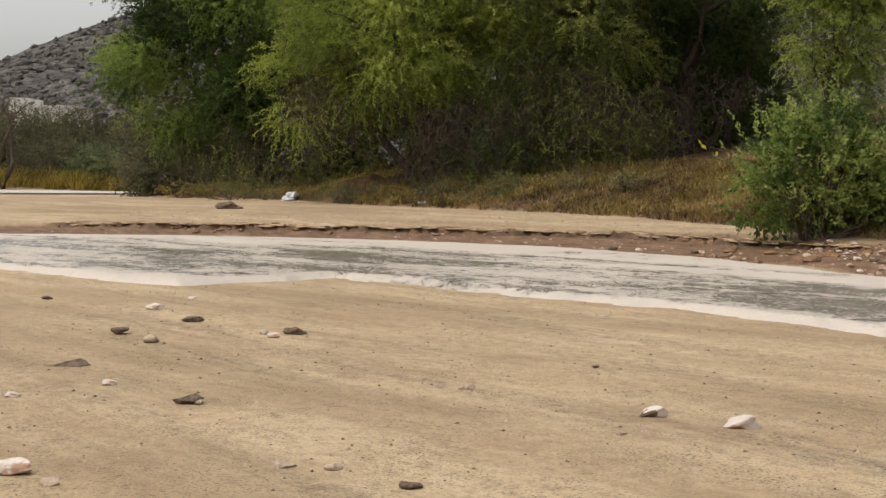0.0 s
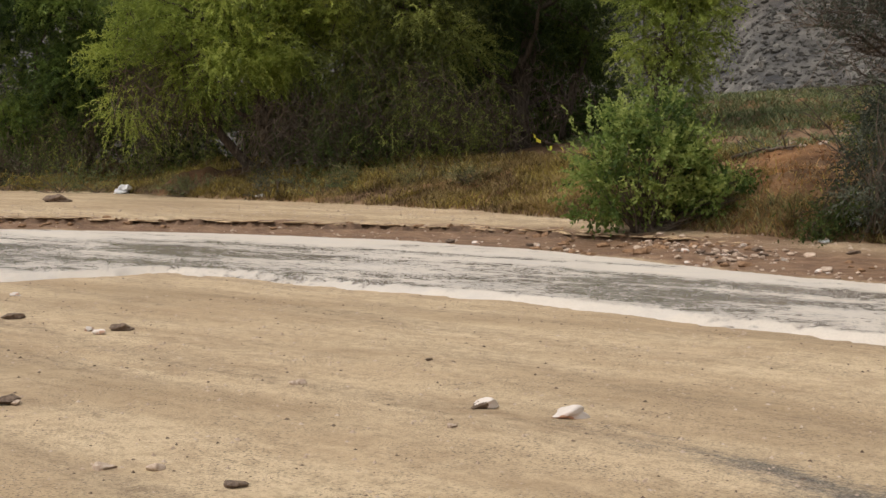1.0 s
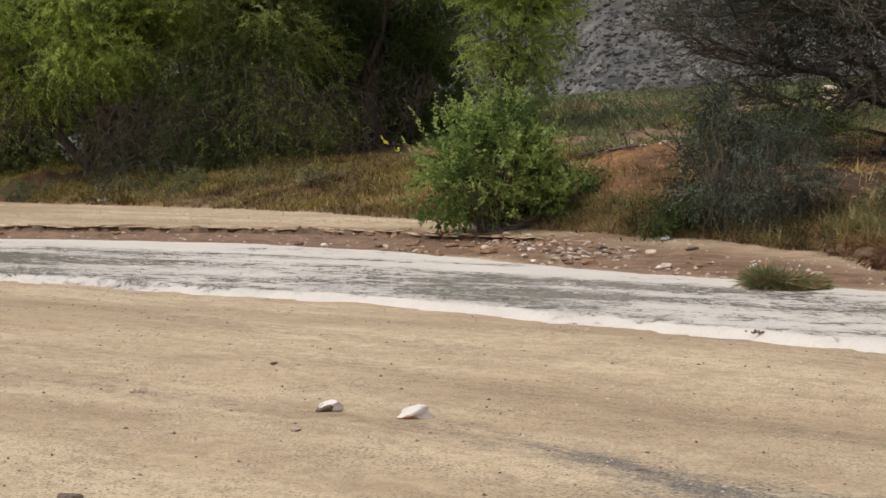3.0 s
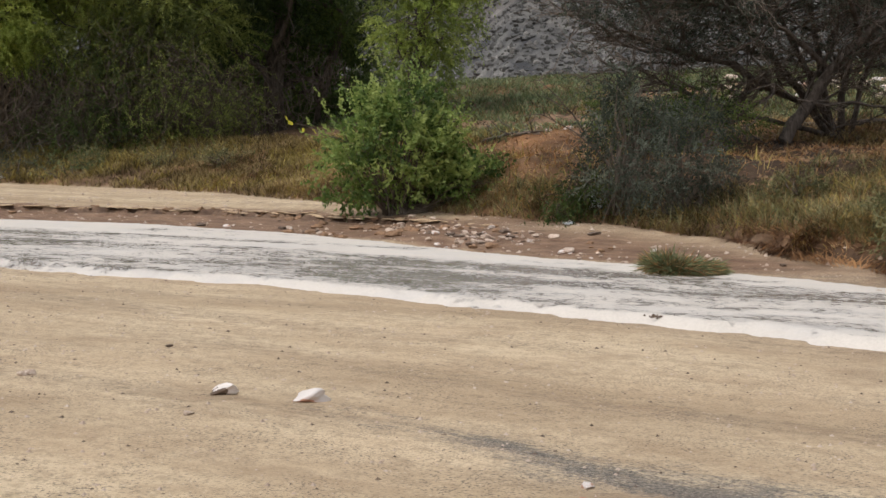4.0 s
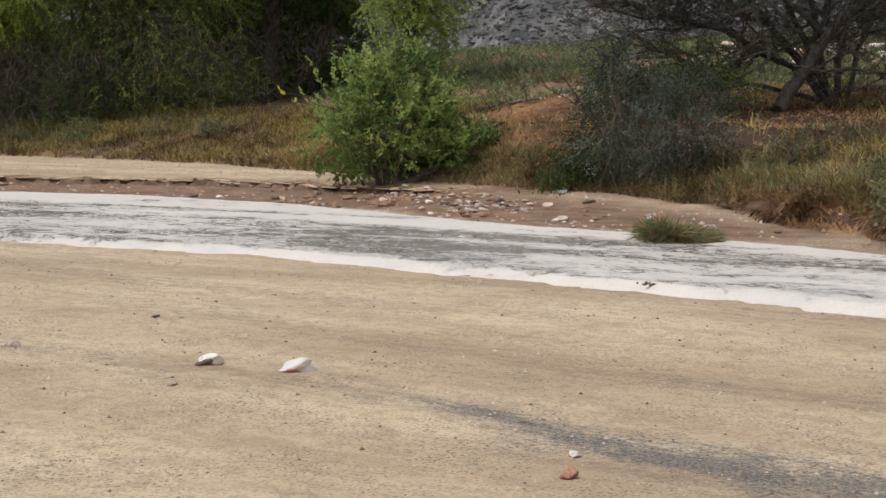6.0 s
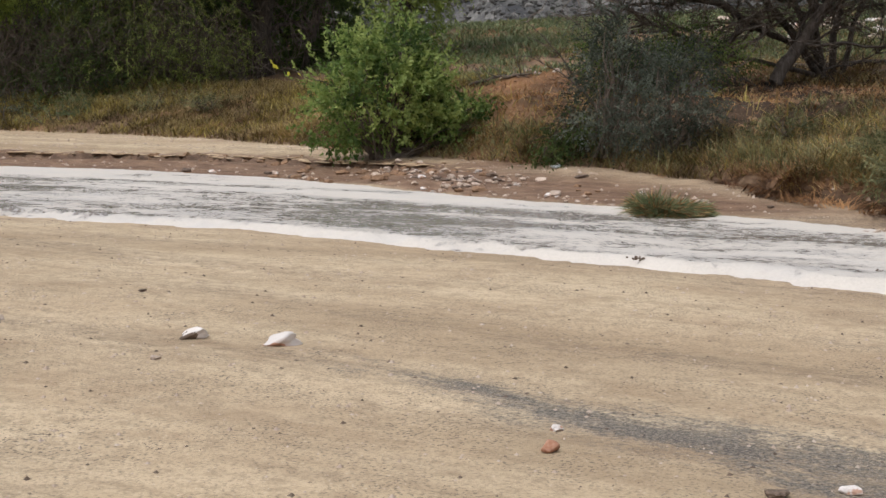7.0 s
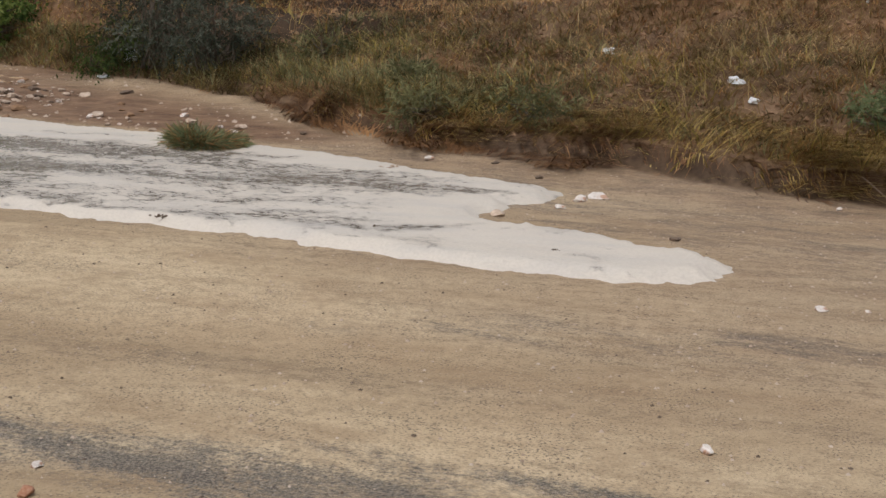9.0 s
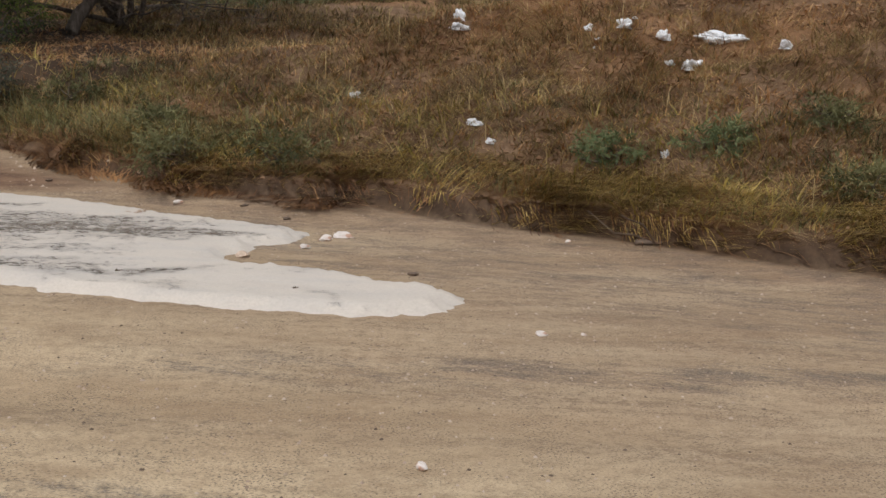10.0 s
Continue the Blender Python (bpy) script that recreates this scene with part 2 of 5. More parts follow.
M_LEAF_YELLOW = leaf_material("yellowing_leaf", (0.40, 0.36, 0.03), (0.55, 0.50, 0.05), (0.62, 0.55, 0.10))
M_STRAW = leaf_material("dry_straw", (0.19, 0.115, 0.048), (0.39, 0.265, 0.115), (0.58, 0.43, 0.21), 0.25)
M_RUST = leaf_material("rusty_dry_grass", (0.17, 0.072, 0.028), (0.42, 0.21, 0.082), (0.64, 0.4, 0.17), 0.2)
M_ROOT = leaf_material("wet_root", (0.06, 0.026, 0.012), (0.2, 0.092, 0.038), (0.38, 0.2, 0.08), 0.1)
M_SCRUB = leaf_material("far_scrub_leaf", (0.05, 0.050, 0.026), (0.115, 0.112, 0.056), (0.20, 0.19, 0.10), 0.3)
M_MEADOW = leaf_material("grey_green_meadow", (0.085, 0.105, 0.045), (0.165, 0.20, 0.085), (0.28, 0.31, 0.155), 0.3)
M_GRASS = leaf_material("green_grass", (0.14, 0.105, 0.024), (0.33, 0.25, 0.055), (0.54, 0.42, 0.12), 0.3)
M_DULL = leaf_material("dull_olive_grass", (0.065, 0.042, 0.017), (0.2, 0.14, 0.052), (0.38, 0.29, 0.12), 0.3)
M_MAT = leaf_material("flattened_wet_grass", (0.19, 0.10, 0.03), (0.46, 0.31, 0.08), (0.64, 0.48, 0.165), 0.2)
M_HERB = leaf_material("low_green_herb", (0.065, 0.065, 0.028), (0.17, 0.165, 0.07), (0.32, 0.30, 0.14), 0.3)
M_BARK = bark_material("grey_brown_bark", (0.035, 0.027, 0.021), (0.18, 0.142, 0.112))
M_BARK_PALE = bark_material("pale_bark", (0.09, 0.072, 0.056), (0.24, 0.195, 0.15))
M_TWIG_DARK = plain_material("dead_twig_dark", (0.035, 0.027, 0.02), (0.125, 0.094, 0.07), 6, 0.9, 0.1)
M_TWIG = plain_material("dead_twig", (0.07, 0.053, 0.04), (0.21, 0.165, 0.125), 6, 0.9, 0.1)
M_QUARTZ = stone_material("white_quartz_stone", (0.42, 0.35, 0.30), (0.64, 0.57, 0.51), (0.78, 0.73, 0.68), (0.42, 0.21, 0.11))
M_STONE = stone_material("pink_grey_stone", (0.24, 0.165, 0.115), (0.42, 0.315, 0.235), (0.58, 0.475, 0.38))
M_BROWN = stone_material("brown_stone", (0.04, 0.028, 0.02), (0.105, 0.07, 0.048), (0.22, 0.16, 0.115))
M_CLOD = stone_material("soil_clod", (0.10, 0.055, 0.03), (0.23, 0.13, 0.068), (0.36, 0.225, 0.13))
M_ORANGE = stone_material("orange_stone", (0.26, 0.11, 0.06), (0.40, 0.19, 0.11), (0.50, 0.29, 0.19))
M_BAG = plain_material("white_plastic_film", (0.66, 0.66, 0.67), (0.82, 0.82, 0.82), 9, 0.4, 0.5)
M_WALL = plain_material("white_render", (0.66, 0.64, 0.60), (0.78, 0.76, 0.72), 1.5, 0.9, 0.1)
M_DARK = plain_material("dark_opening", (0.02, 0.02, 0.022), (0.04, 0.04, 0.042), 2.0, 0.4, 0.5)


# ---- shapes ----
def mesh_np(name, verts, faces, material=None, smooth=False):
    """A mesh from arrays: verts (n, 3), faces (m, 3 or 4)."""
    verts = np.asarray(verts, dtype=np.float32).reshape(-1, 3)
    faces = np.asarray(faces, dtype=np.int32)
    me = bpy.data.meshes.new(name)
    me.vertices.add(len(verts))
    me.vertices.foreach_set("co", verts.ravel())
    k = faces.shape[1]
    me.loops.add(faces.size)
    me.loops.foreach_set("vertex_index", faces.ravel())
    me.polygons.add(len(faces))
    me.polygons.foreach_set("loop_start", np.arange(0, faces.size, k, dtype=np.int32))
    me.polygons.foreach_set("use_smooth", np.full(len(faces), smooth, dtype=bool))
    me.update(calc_edges=True)
    if material:
        me.materials.append(material)
    return me


def part(name, me, parent=None, label="", kind=""):
    ob = new(name, me)
    if parent:
        ob.parent = parent
    return tagged(ob, label, kind=kind)


def base(name, x, y, z, label, category, group="", kind=""):
    ob = new(name)
    ob.location = (x, y, z)
    return tagged(ob, label, category, group, kind)


def table_noise(seed):
    return np.random.RandomState(seed).rand(128, 128)


TABLES = [table_noise(s) for s in range(6)]


def vnoise(x, y, s=0):
    """Smooth value noise, 0 to 1, over arrays of plan coordinates."""
    t = TABLES[s % 6]
    xi, yi = np.floor(x).astype(int), np.floor(y).astype(int)
    fx, fy = x - xi, y - yi
    fx, fy = fx * fx * (3 - 2 * fx), fy * fy * (3 - 2 * fy)
    a, b = t[xi % 128, yi % 128], t[(xi + 1) % 128, yi % 128]
    c, d = t[xi % 128, (yi + 1) % 128], t[(xi + 1) % 128, (yi + 1) % 128]
    return (a * (1 - fx) + b * fx) * (1 - fy) + (c * (1 - fx) + d * fx) * fy


def fbm(x, y, s=0, octaves=4):
    out, amp, tot = 0.0, 1.0, 0.0
    for o in range(octaves):
        out = out + amp * vnoise(x * 2 ** o + 17.3 * o, y * 2 ** o - 9.1 * o, s + o)
        tot += amp
        amp *= 0.5
    return out / tot


def smooth(a, b, x):
    t = np.clip((x - a) / (b - a), 0, 1)
    return t * t * (3 - 2 * t)


def signed(line, x, y):
    """Distance to a polyline in plan, positive on the bank's side."""
    best = np.full(np.shape(x), 1e9)
    side = np.ones(np.shape(x))
    for (ax, ay), (bx, by) in zip(line[:-1], line[1:]):
        dx, dy = bx - ax, by - ay
        t = np.clip(((x - ax) * dx + (y - ay) * dy) / (dx * dx + dy * dy), 0, 1)
        d = np.hypot(x - ax - t * dx, y - ay - t * dy)
        near = d < best
        best = np.where(near, d, best)
        side = np.where(near, np.where(dx * (y - ay) - dy * (x - ax) < 0, 1.0, -1.0), side)
    return best * side


# the far edge of the stream's bed, the cut ledge, and the foot of the overgrown bank
SHORE = [(12, -40), (10.4, -8), (9.3, -1), (8.5, 3.2), (8.0, 5.2), (7.35, 6.9), (6.75, 8.1), (5.75, 10.0), (4.9, 11.15), (4.15, 12.9), (3.45, 14.4), (2.1, 16.1), (0, 17.3), (-2.4, 18.1), (-5.3, 18.0), (-10, 18.6), (-18, 22), (-60, 30)]
LEDGE = [(5.3, 13.4), (4.6, 14.9), (3.89, 15.95), (2.87, 16.9), (1.45, 17.45), (-0.07, 17.95), (-1.68, 18.45), (-3.25, 18.5), (-5, 18.9)]
FOOT = [(13, -40), (10.9, -8), (9.7, -1), (8.9, 3.4), (8.62, 4.3), (8.35, 5.6), (7.75, 7.2), (7.15, 8.35), (6.8, 9.7), (6.95, 11.2), (6.5, 12.6), (5.9, 13.9), (5.0, 15.3), (4.45, 16.7), (3.85, 18.6), (2.5, 21.5), (1.1, 23.0), (-0.7, 24.7), (-3.5, 30.0), (-6.3, 31.5), (-8.5, 40), (-10.5, 50), (-14, 57), (-25, 60), (-90, 68)]


def foot_distance(x, y):
    """How far up the bank a place lies from its ragged foot."""
    rag_big = np.interp(y, [8, 12, 16], [0.28, 0.35, 0.6])
    return signed(FOOT, x, y) + rag_big * (fbm(x * 1.1, y * 1.1, 2) - 0.5) + 0.12 * (fbm(x * 5, y * 5, 3) - 0.5)


def ledge_distance(x, y):
    """How far behind the ragged lip of the cut ledge a place lies."""
    return signed(LEDGE, x, y) + 0.5 * (fbm(x * 2.3, y * 2.3, 4) - 0.5) + 0.34 * (fbm(x * 7, y * 7, 5) - 0.5)


def height(x, y):
    """The ground's height over the dry bed, and its zones: wet silt, bank soil, dark silt, painted shade along the
    cuts.
    """
    x, y = np.asarray(x, dtype=float), np.asarray(y, dtype=float)
    ds = signed(SHORE, x, y) + 0.10 * (fbm(x * 1.7, y * 1.7, 1) - 0.5)
    df = foot_distance(x, y)
    dl = ledge_distance(x, y)
    foot_z = np.interp(y, [6, 9, 12, 15, 18, 30, 42, 60], [0.06, 0.12, 0.21, 0.25, 0.30, 0.33, 0.16, 0.1])
    fade = smooth(13.0, 14.6, y) * smooth(-7.5, -4.0, x)
    u = np.clip(ds / np.maximum(ds - df, 0.05), 0, 1)
    plain = 0.02 + (foot_z - 0.02) * u ** 0.8
    low = 0.02 + 0.10 * np.clip(ds / np.maximum(ds - dl, 0.05), 0, 1)
    crest = 0.172 + 0.07 * (fbm(x * 3, y * 3, 1) - 0.5)
    high = crest + (foot_z - crest) * np.clip(dl / np.maximum(dl - df, 0.05), 0, 1)
    cut = np.where(dl > 0, high, low) + 0.03 * np.exp(-((dl + 0.22) / 0.07) ** 2) * vnoise(x * 4, y * 4, 3)
    beach = plain * (1 - fade) + cut * fade
    # the stony spit between the water and the shrub
    lumps = np.exp(-((x - 5.2) ** 2 + (y - 12.6) ** 2) / 3.0)
    beach = beach + lumps * (0.10 * (fbm(x * 2.2, y * 2.2, 0) - 0.4) + 0.07 * (fbm(x * 7, y * 7, 3) - 0.5))
    slope = np.interp(y, [8, 11, 14, 17, 20, 28], [0.42, 0.36, 0.50, 0.42, 0.28, 0.25])
    cap = np.interp(y, [8, 10, 12, 14, 17, 20, 28, 45], [2.1, 0.95, 0.64, 0.62, 0.62, 0.7, 0.8, 0.4])
    lip = np.interp(y, [7.2, 8.2, 12, 14], [0.13, 0.06, 0.06, 0.03])
    bank = np.clip(df, 0, None)
    rise = np.minimum(bank * slope, cap) + lip * smooth(0.0, 0.11, df)
    over = np.clip(bank - cap / slope, 0, None)
    rise = rise + np.interp(y, [9, 12, 16, 20, 30], [0.08, 0.045, 0.085, 0.105, 0.10]) * (0.2 + 0.8 * smooth(3.5, 7.5, x)) * np.minimum(over, 25)
    rise = rise + smooth(0.1, 0.8, df) * (0.22 * (fbm(x * 1.4, y * 1.4, 5) - 0.5) + 0.10 * (fbm(x * 6, y * 6, 1) - 0.5))
    rise = rise + 0.26 * (0.3 + 1.3 * fbm(x * 1.7, y * 1.7, 2)) * np.exp(-(((x + 1.4) / 1.9) ** 2 + ((y - 27.5) / 1.0) ** 2)) * smooth(0.0, 0.5, df)
    # the red crest behind the green bush, and the meadow that climbs to the hill
    rise = rise + 0.27 * np.exp(-(((x - 7.9) / 1.15) ** 2 + ((y - 17.4) / 1.4) ** 2)) * smooth(0.0, 0.8, df)
    rise = rise + 0.72 * smooth(19.0, 31.0, y) * smooth(6.5, 10.5, x)
    bed = 0.018 * (fbm(x * 0.9 + 3, y * 0.9, 0) - 0.5) + 0.014 * (fbm(x * 2.4, y * 2.4 + 7, 4) - 0.5) + 0.006 * (fbm(x * 8, y * 8, 2) - 0.5)
    z = np.where(df > 0, foot_z + rise, np.where(ds > 0, beach, bed + 0.02 * smooth(-0.4, 0, ds)))
    wet = smooth(-0.05, 0.12, ds) * (1 - smooth(0.05, 0.45, dl + 0.5 * (fbm(x * 4, y * 4, 2) - 0.5)) * smooth(13.6, 14.8, y)) * (1 - smooth(0, 0.3, df)) * smooth(8.4, 9.6, y + 0.4 * x - 2.6)
    wet = wet * (1 - 0.65 * smooth(0.45, 0.95, u) * smooth(14.0, 12.5, y))
    wet = np.maximum(wet, 0.55 * smooth(-0.9, 0.1, ds) * (1 - smooth(0.0, 0.3, df)) * smooth(10.5, 8.5, y))
    wet = np.maximum(wet, 0.42 * smooth(3.2, 6.2, x) * smooth(8.5, 6.0, y) * (1 - smooth(0, 0.2, df)) * (0.4 + 1.0 * fbm(x * 0.7, y * 0.7, 4)))
    soil = smooth(-0.10, 0.03, df)
    fx, fy = 0.50, -0.866
    s, w = (x - 2.6) * fx + (y - 3.95) * fy, -(x - 2.6) * fy + (y - 3.95) * fx
    silt = np.exp(-(w / (0.11 + 0.085 * np.clip(s + 0.8, 0, 3))) ** 2) * 0.82 * smooth(-2.1, 0.2, s) * smooth(2.6, 1.2, s)
    fx, fy = 0.60, -0.80
    s2, w2 = (x - 3.4) * fx + (y - 3.4) * fy, -(x - 3.4) * fy + (y - 3.4) * fx + 0.04 * np.sin((x + y) * 3)
    silt = np.maximum(silt, 0.75 * np.exp(-(w2 / 0.05) ** 2) * smooth(-0.9, 0.0, s2))
    fx, fy = math.cos(FLOW), math.sin(FLOW)
    s3, w3 = (x - 5.5) * fx + (y - 3.5) * fy, -(x - 5.5) * fy + (y - 3.5) * fx
    silt = np.maximum(silt, 0.42 * np.exp(-(w3 / 0.26) ** 2) * smooth(-3.5, 0.5, s3))
    grey = np.exp(-(((x - 5.6) / 1.3) ** 2 + ((y - 8.0) / 1.2) ** 2)) * 0.55
    grey = np.maximum(grey, 0.3 * smooth(-2.6, -0.6, ds) * smooth(9.5, 7.0, y) * (df < 0))
    silt = np.clip(np.maximum(silt, grey), 0, 1)
    # shade painted under the ledge's lip and along the bank's overhanging foot
    cut_shade = 0.5 * np.exp(-((dl + 0.02) / 0.06) ** 2) * fade * (df < 0)
    cut_shade = np.maximum(cut_shade, 0.85 * np.exp(-((df - 0.03) / 0.09) ** 2) * smooth(11.0, 9.5, y))
    return z, wet, soil, silt, cut_shade


def bare(x, y):
    """The red earth heap under the upstream trees, and the one beside the bush, carry little grass."""
    return np.maximum(np.exp(-(((x + 1.4) / 1.5) ** 2 + ((y - 27.3) / 0.9) ** 2)), np.exp(-(((x - 7.3) / 1.2) ** 2 + ((y - 16.6) / 1.0) ** 2)))


def litter_and_shade(x, y):
    """Dead leaves lie thick under the crowns; the crowns' shade is painted in with them."""
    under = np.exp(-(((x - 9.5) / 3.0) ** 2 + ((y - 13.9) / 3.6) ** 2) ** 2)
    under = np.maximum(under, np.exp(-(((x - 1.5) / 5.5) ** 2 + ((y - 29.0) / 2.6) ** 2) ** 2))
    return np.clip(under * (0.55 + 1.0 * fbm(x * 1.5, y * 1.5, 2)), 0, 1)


def ground_z(x, y):
    return float(height(np.array([x]), np.array([y]))[0][0])


def steps(lo, hi, fine_lo, fine_hi, d, grow=1.22):
    mid = list(np.arange(fine_lo, fine_hi, d))
    up, down, q = [], [], d
    v = fine_hi
    while v < hi:
        up.append(v)
        q *= grow
        v += q
    v, q = fine_lo - d, d
    while v > lo:
        down.append(v)
        q *= grow
        v -= q
    return np.array([lo] + down[::-1] + mid + up + [hi])


def build_ground():
    xs = steps(-900, 900, -5.0, 11.5, 0.06, 1.09)
    ys = np.concatenate([steps(-400, 20.0, 2.2, 19.9, 0.06, 1.2), np.arange(20.1, 34, 0.14), np.geomspace(34.2, 1500, 60)])
    gx, gy = np.meshgrid(xs, ys)
    z, wet, soil, silt, cut_shade = height(gx, gy)
    n, m = len(xs), len(ys)
    i = np.arange((m - 1) * (n - 1))
    r, c = i // (n - 1), i % (n - 1)
    a = r * n + c
    me = mesh_np("ground", np.stack([gx, gy, z], -1), np.stack([a, a + 1, a + n + 1, a + n], -1), M_GROUND, True)
    at = me.color_attributes.new("zone", "FLOAT_COLOR", "POINT")
    at.data.foreach_set("color", np.stack([wet, soil, silt, np.clip(np.maximum(cut_shade, soil * litter_and_shade(gx, gy)), 0, 1)], -1).astype(np.float32).ravel())
    earth = smooth(0.25, 0.7, bare(gx, gy) * (0.35 + 1.1 * fbm(gx * 2.1, gy * 2.1, 3)))
    at = me.color_attributes.new("earth", "FLOAT_COLOR", "POINT")
    at.data.foreach_set("color", np.repeat(np.clip(earth, 0, 1).astype(np.float32).ravel(), 4))
    ob = new("ground", me)
    tagged(ob, "pale sandy wadi bed rising to a red soil bank", "ground", kind="structure")


build_ground()

# the foam front: one closed outline in plan
FRONT = [(-30, 17.0), (-10, 13.6), (-5.0, 12.9), (-3.4, 12.2), (-1.9, 10.9), (-1.3, 10.55), (-0.8, 11.0), (-0.2, 11.6), (0.5, 11.0), (2.3, 9.2), (3.7, 7.45), (4.55, 6.3), (5.05, 5.38), (5.55, 4.82), (5.95, 4.6), (6.2, 4.76), (6.24, 5.1), (6.06, 5.65), (5.8, 6.15), (5.66, 6.42), (6.0, 6.52), (6.2, 6.5), (6.28, 6.68), (6.6, 6.66), (6.82, 6.92), (6.72, 7.35), (6.5, 7.8), (6.4, 8.3), (6.05, 9.1), (5.6, 10.1), (4.8, 11.15), (4.08, 12.9), (3.42, 14.35), (2.1, 16.0), (0, 17.2), (-2.4, 17.9), (-5.3, 17.8), (-10, 18.4), (-30, 25)]


def inside(poly, x, y):
    d = np.full(np.shape(x), 1e9)
    odd = np.zeros(np.shape(x), dtype=bool)
    for (ax, ay), (bx, by) in zip(poly, poly[1:] + poly[:1]):
        dx, dy = bx - ax, by - ay
        t = np.clip(((x - ax) * dx + (y - ay) * dy) / (dx * dx + dy * dy), 0, 1)
        d = np.minimum(d, np.hypot(x - ax - t * dx, y - ay - t * dy))
        if dy != 0:
            odd ^= ((ay > y) != (by > y)) & (x < ax + (y - ay) * dx / dy)
    return np.where(odd, d, -d)


def build_water():
    xs = np.concatenate([np.arange(-28, -6, 0.4), np.arange(-6, 7.4, 0.035)])
    ys = np.arange(4.3, 24.6, 0.045)
    gx, gy = np.meshgrid(xs, ys)
    d = inside(FRONT, gx, gy) + 0.20 * (fbm(gx * 2.6, gy * 2.6, 3) - 0.5) + 0.13 * (fbm(gx * 11, gy * 11, 1) - 0.5)
    z = 0.012 + 0.036 * smooth(0.0, 0.07, d) - 0.05 * smooth(0.0, -0.12, d)
    fx, fy = math.cos(FLOW), math.sin(FLOW)
    s, w = gx * fx + gy * fy, -gx * fy + gy * fx
    z = z + smooth(0.1, 0.5, d) * (0.022 * (fbm(s * 1.5, w * 4.0, 2) - 0.5) + 0.016 * (fbm(s * 5, w * 11, 4) - 0.5))
    front = np.hypot(gx - 6.3, gy - 5.6)
    opening = 0.1 * smooth(0.15, 0.4, d) + 0.9 * smooth(0.02, 0.13, d) * smooth(0.2, 3.0, front + 1.1 * (fbm(s * 0.5, w * 1.2, 5) - 0.5))
    far = signed(SHORE, gx, gy)
    opening = opening * (0.12 + 0.88 * smooth(np.interp(gy, [8, 13], [-0.15, -0.6]), np.interp(gy, [8, 13], [-1.0, -2.4]), far + 0.9 * (fbm(s * 0.6, w * 1.5, 1) - 0.5)))
    n = len(xs)
    keep = d > -0.11
    a = (np.arange(len(ys) - 1)[:, None] * n + np.arange(n - 1)[None, :]).ravel()
    quads = np.stack([a, a + 1, a + n + 1, a + n], -1)
    quads = quads[keep.ravel()[quads].any(1)]
    used, inv = np.unique(quads, return_inverse=True)
    verts = np.stack([gx, gy, z], -1).reshape(-1, 3)[used]
    me = mesh_np("water", verts, inv.reshape(-1, 4), M_FOAM, True)
    at = me.color_attributes.new("open", "FLOAT_COLOR", "POINT")
    o = opening.ravel()[used]
    at.data.foreach_set("color", np.stack([o, o, o, np.ones_like(o)], -1).astype(np.float32).ravel())
    tagged(new("water", me), "muddy flood water under thick off-white foam", "water", kind="structure")
    # the bend upstream
    xs = np.linspace(-70, -9.5, 120)
    t = np.linspace(0, 1, 14)
    near = np.interp(xs, [-70, -16, -9.5], [42, 44.5, 47.0])
    farl = np.interp(xs, [-70, -16, -12, -9.5], [58, 55, 51, 47.2])
    gx = np.repeat(xs[:, None], 14, 1)
    gy = near[:, None] + (farl - near)[:, None] * t[None, :]
    gz = 0.05 + np.maximum(height(gx, gy)[0], 0.0)
    a = (np.arange(119)[:, None] * 14 + np.arange(13)[None, :]).ravel()
    me = mesh_np("water_upstream", np.stack([gx, gy, gz], -1), np.stack([a, a + 14, a + 15, a + 1], -1), M_FOAM, True)
    at = me.color_attributes.new("open", "FLOAT_COLOR", "POINT")
    at.data.foreach_set("color", np.tile(np.array([0.15, 0.15, 0.15, 1], dtype=np.float32), gx.size))
    tagged(new("water_upstream", me), "pale foaming flood water beyond the sand bar", "water", kind="structure")


build_water()


def hill_point(deg, t):
    """A place on the bare hill behind the wadi: its bearing in degrees, and how far up the slope, 0 to 1."""
    az = np.radians(deg)
    start = np.interp(deg, [-75, -14, -4, 10, 20, 125], [120, 110, 85, 55, 42, 40])
    top = np.interp(deg, [-75, -24, -20.5, -18.5, -16.5, -12, 0, 20, 125], [5, 4.6, 5.0, 5.9, 6.7, 8.5, 11, 15, 16])
    run = np.interp(deg, [-75, -10, 20, 125], [70, 70, 55, 55])
    r = start + run * t
    x, y = 1.0 + r * np.sin(az), 0.9 + r * np.cos(az)
    peak = np.tan(np.radians(top)) * (start + run) + 0.8
    foot = np.interp(deg, [-20, 0, 15, 60], [0.3, 1.0, 2.4, 2.4])
    z = foot - 0.6 + (peak - foot + 0.6) * t ** 0.9
    z = z + smooth(0, 0.15, t) * (2.2 * (fbm(x * 0.09, y * 0.09, 1) - 0.5) + 1.2 * (fbm(x * 0.35, y * 0.35, 2) - 0.5))
    return x, y, z


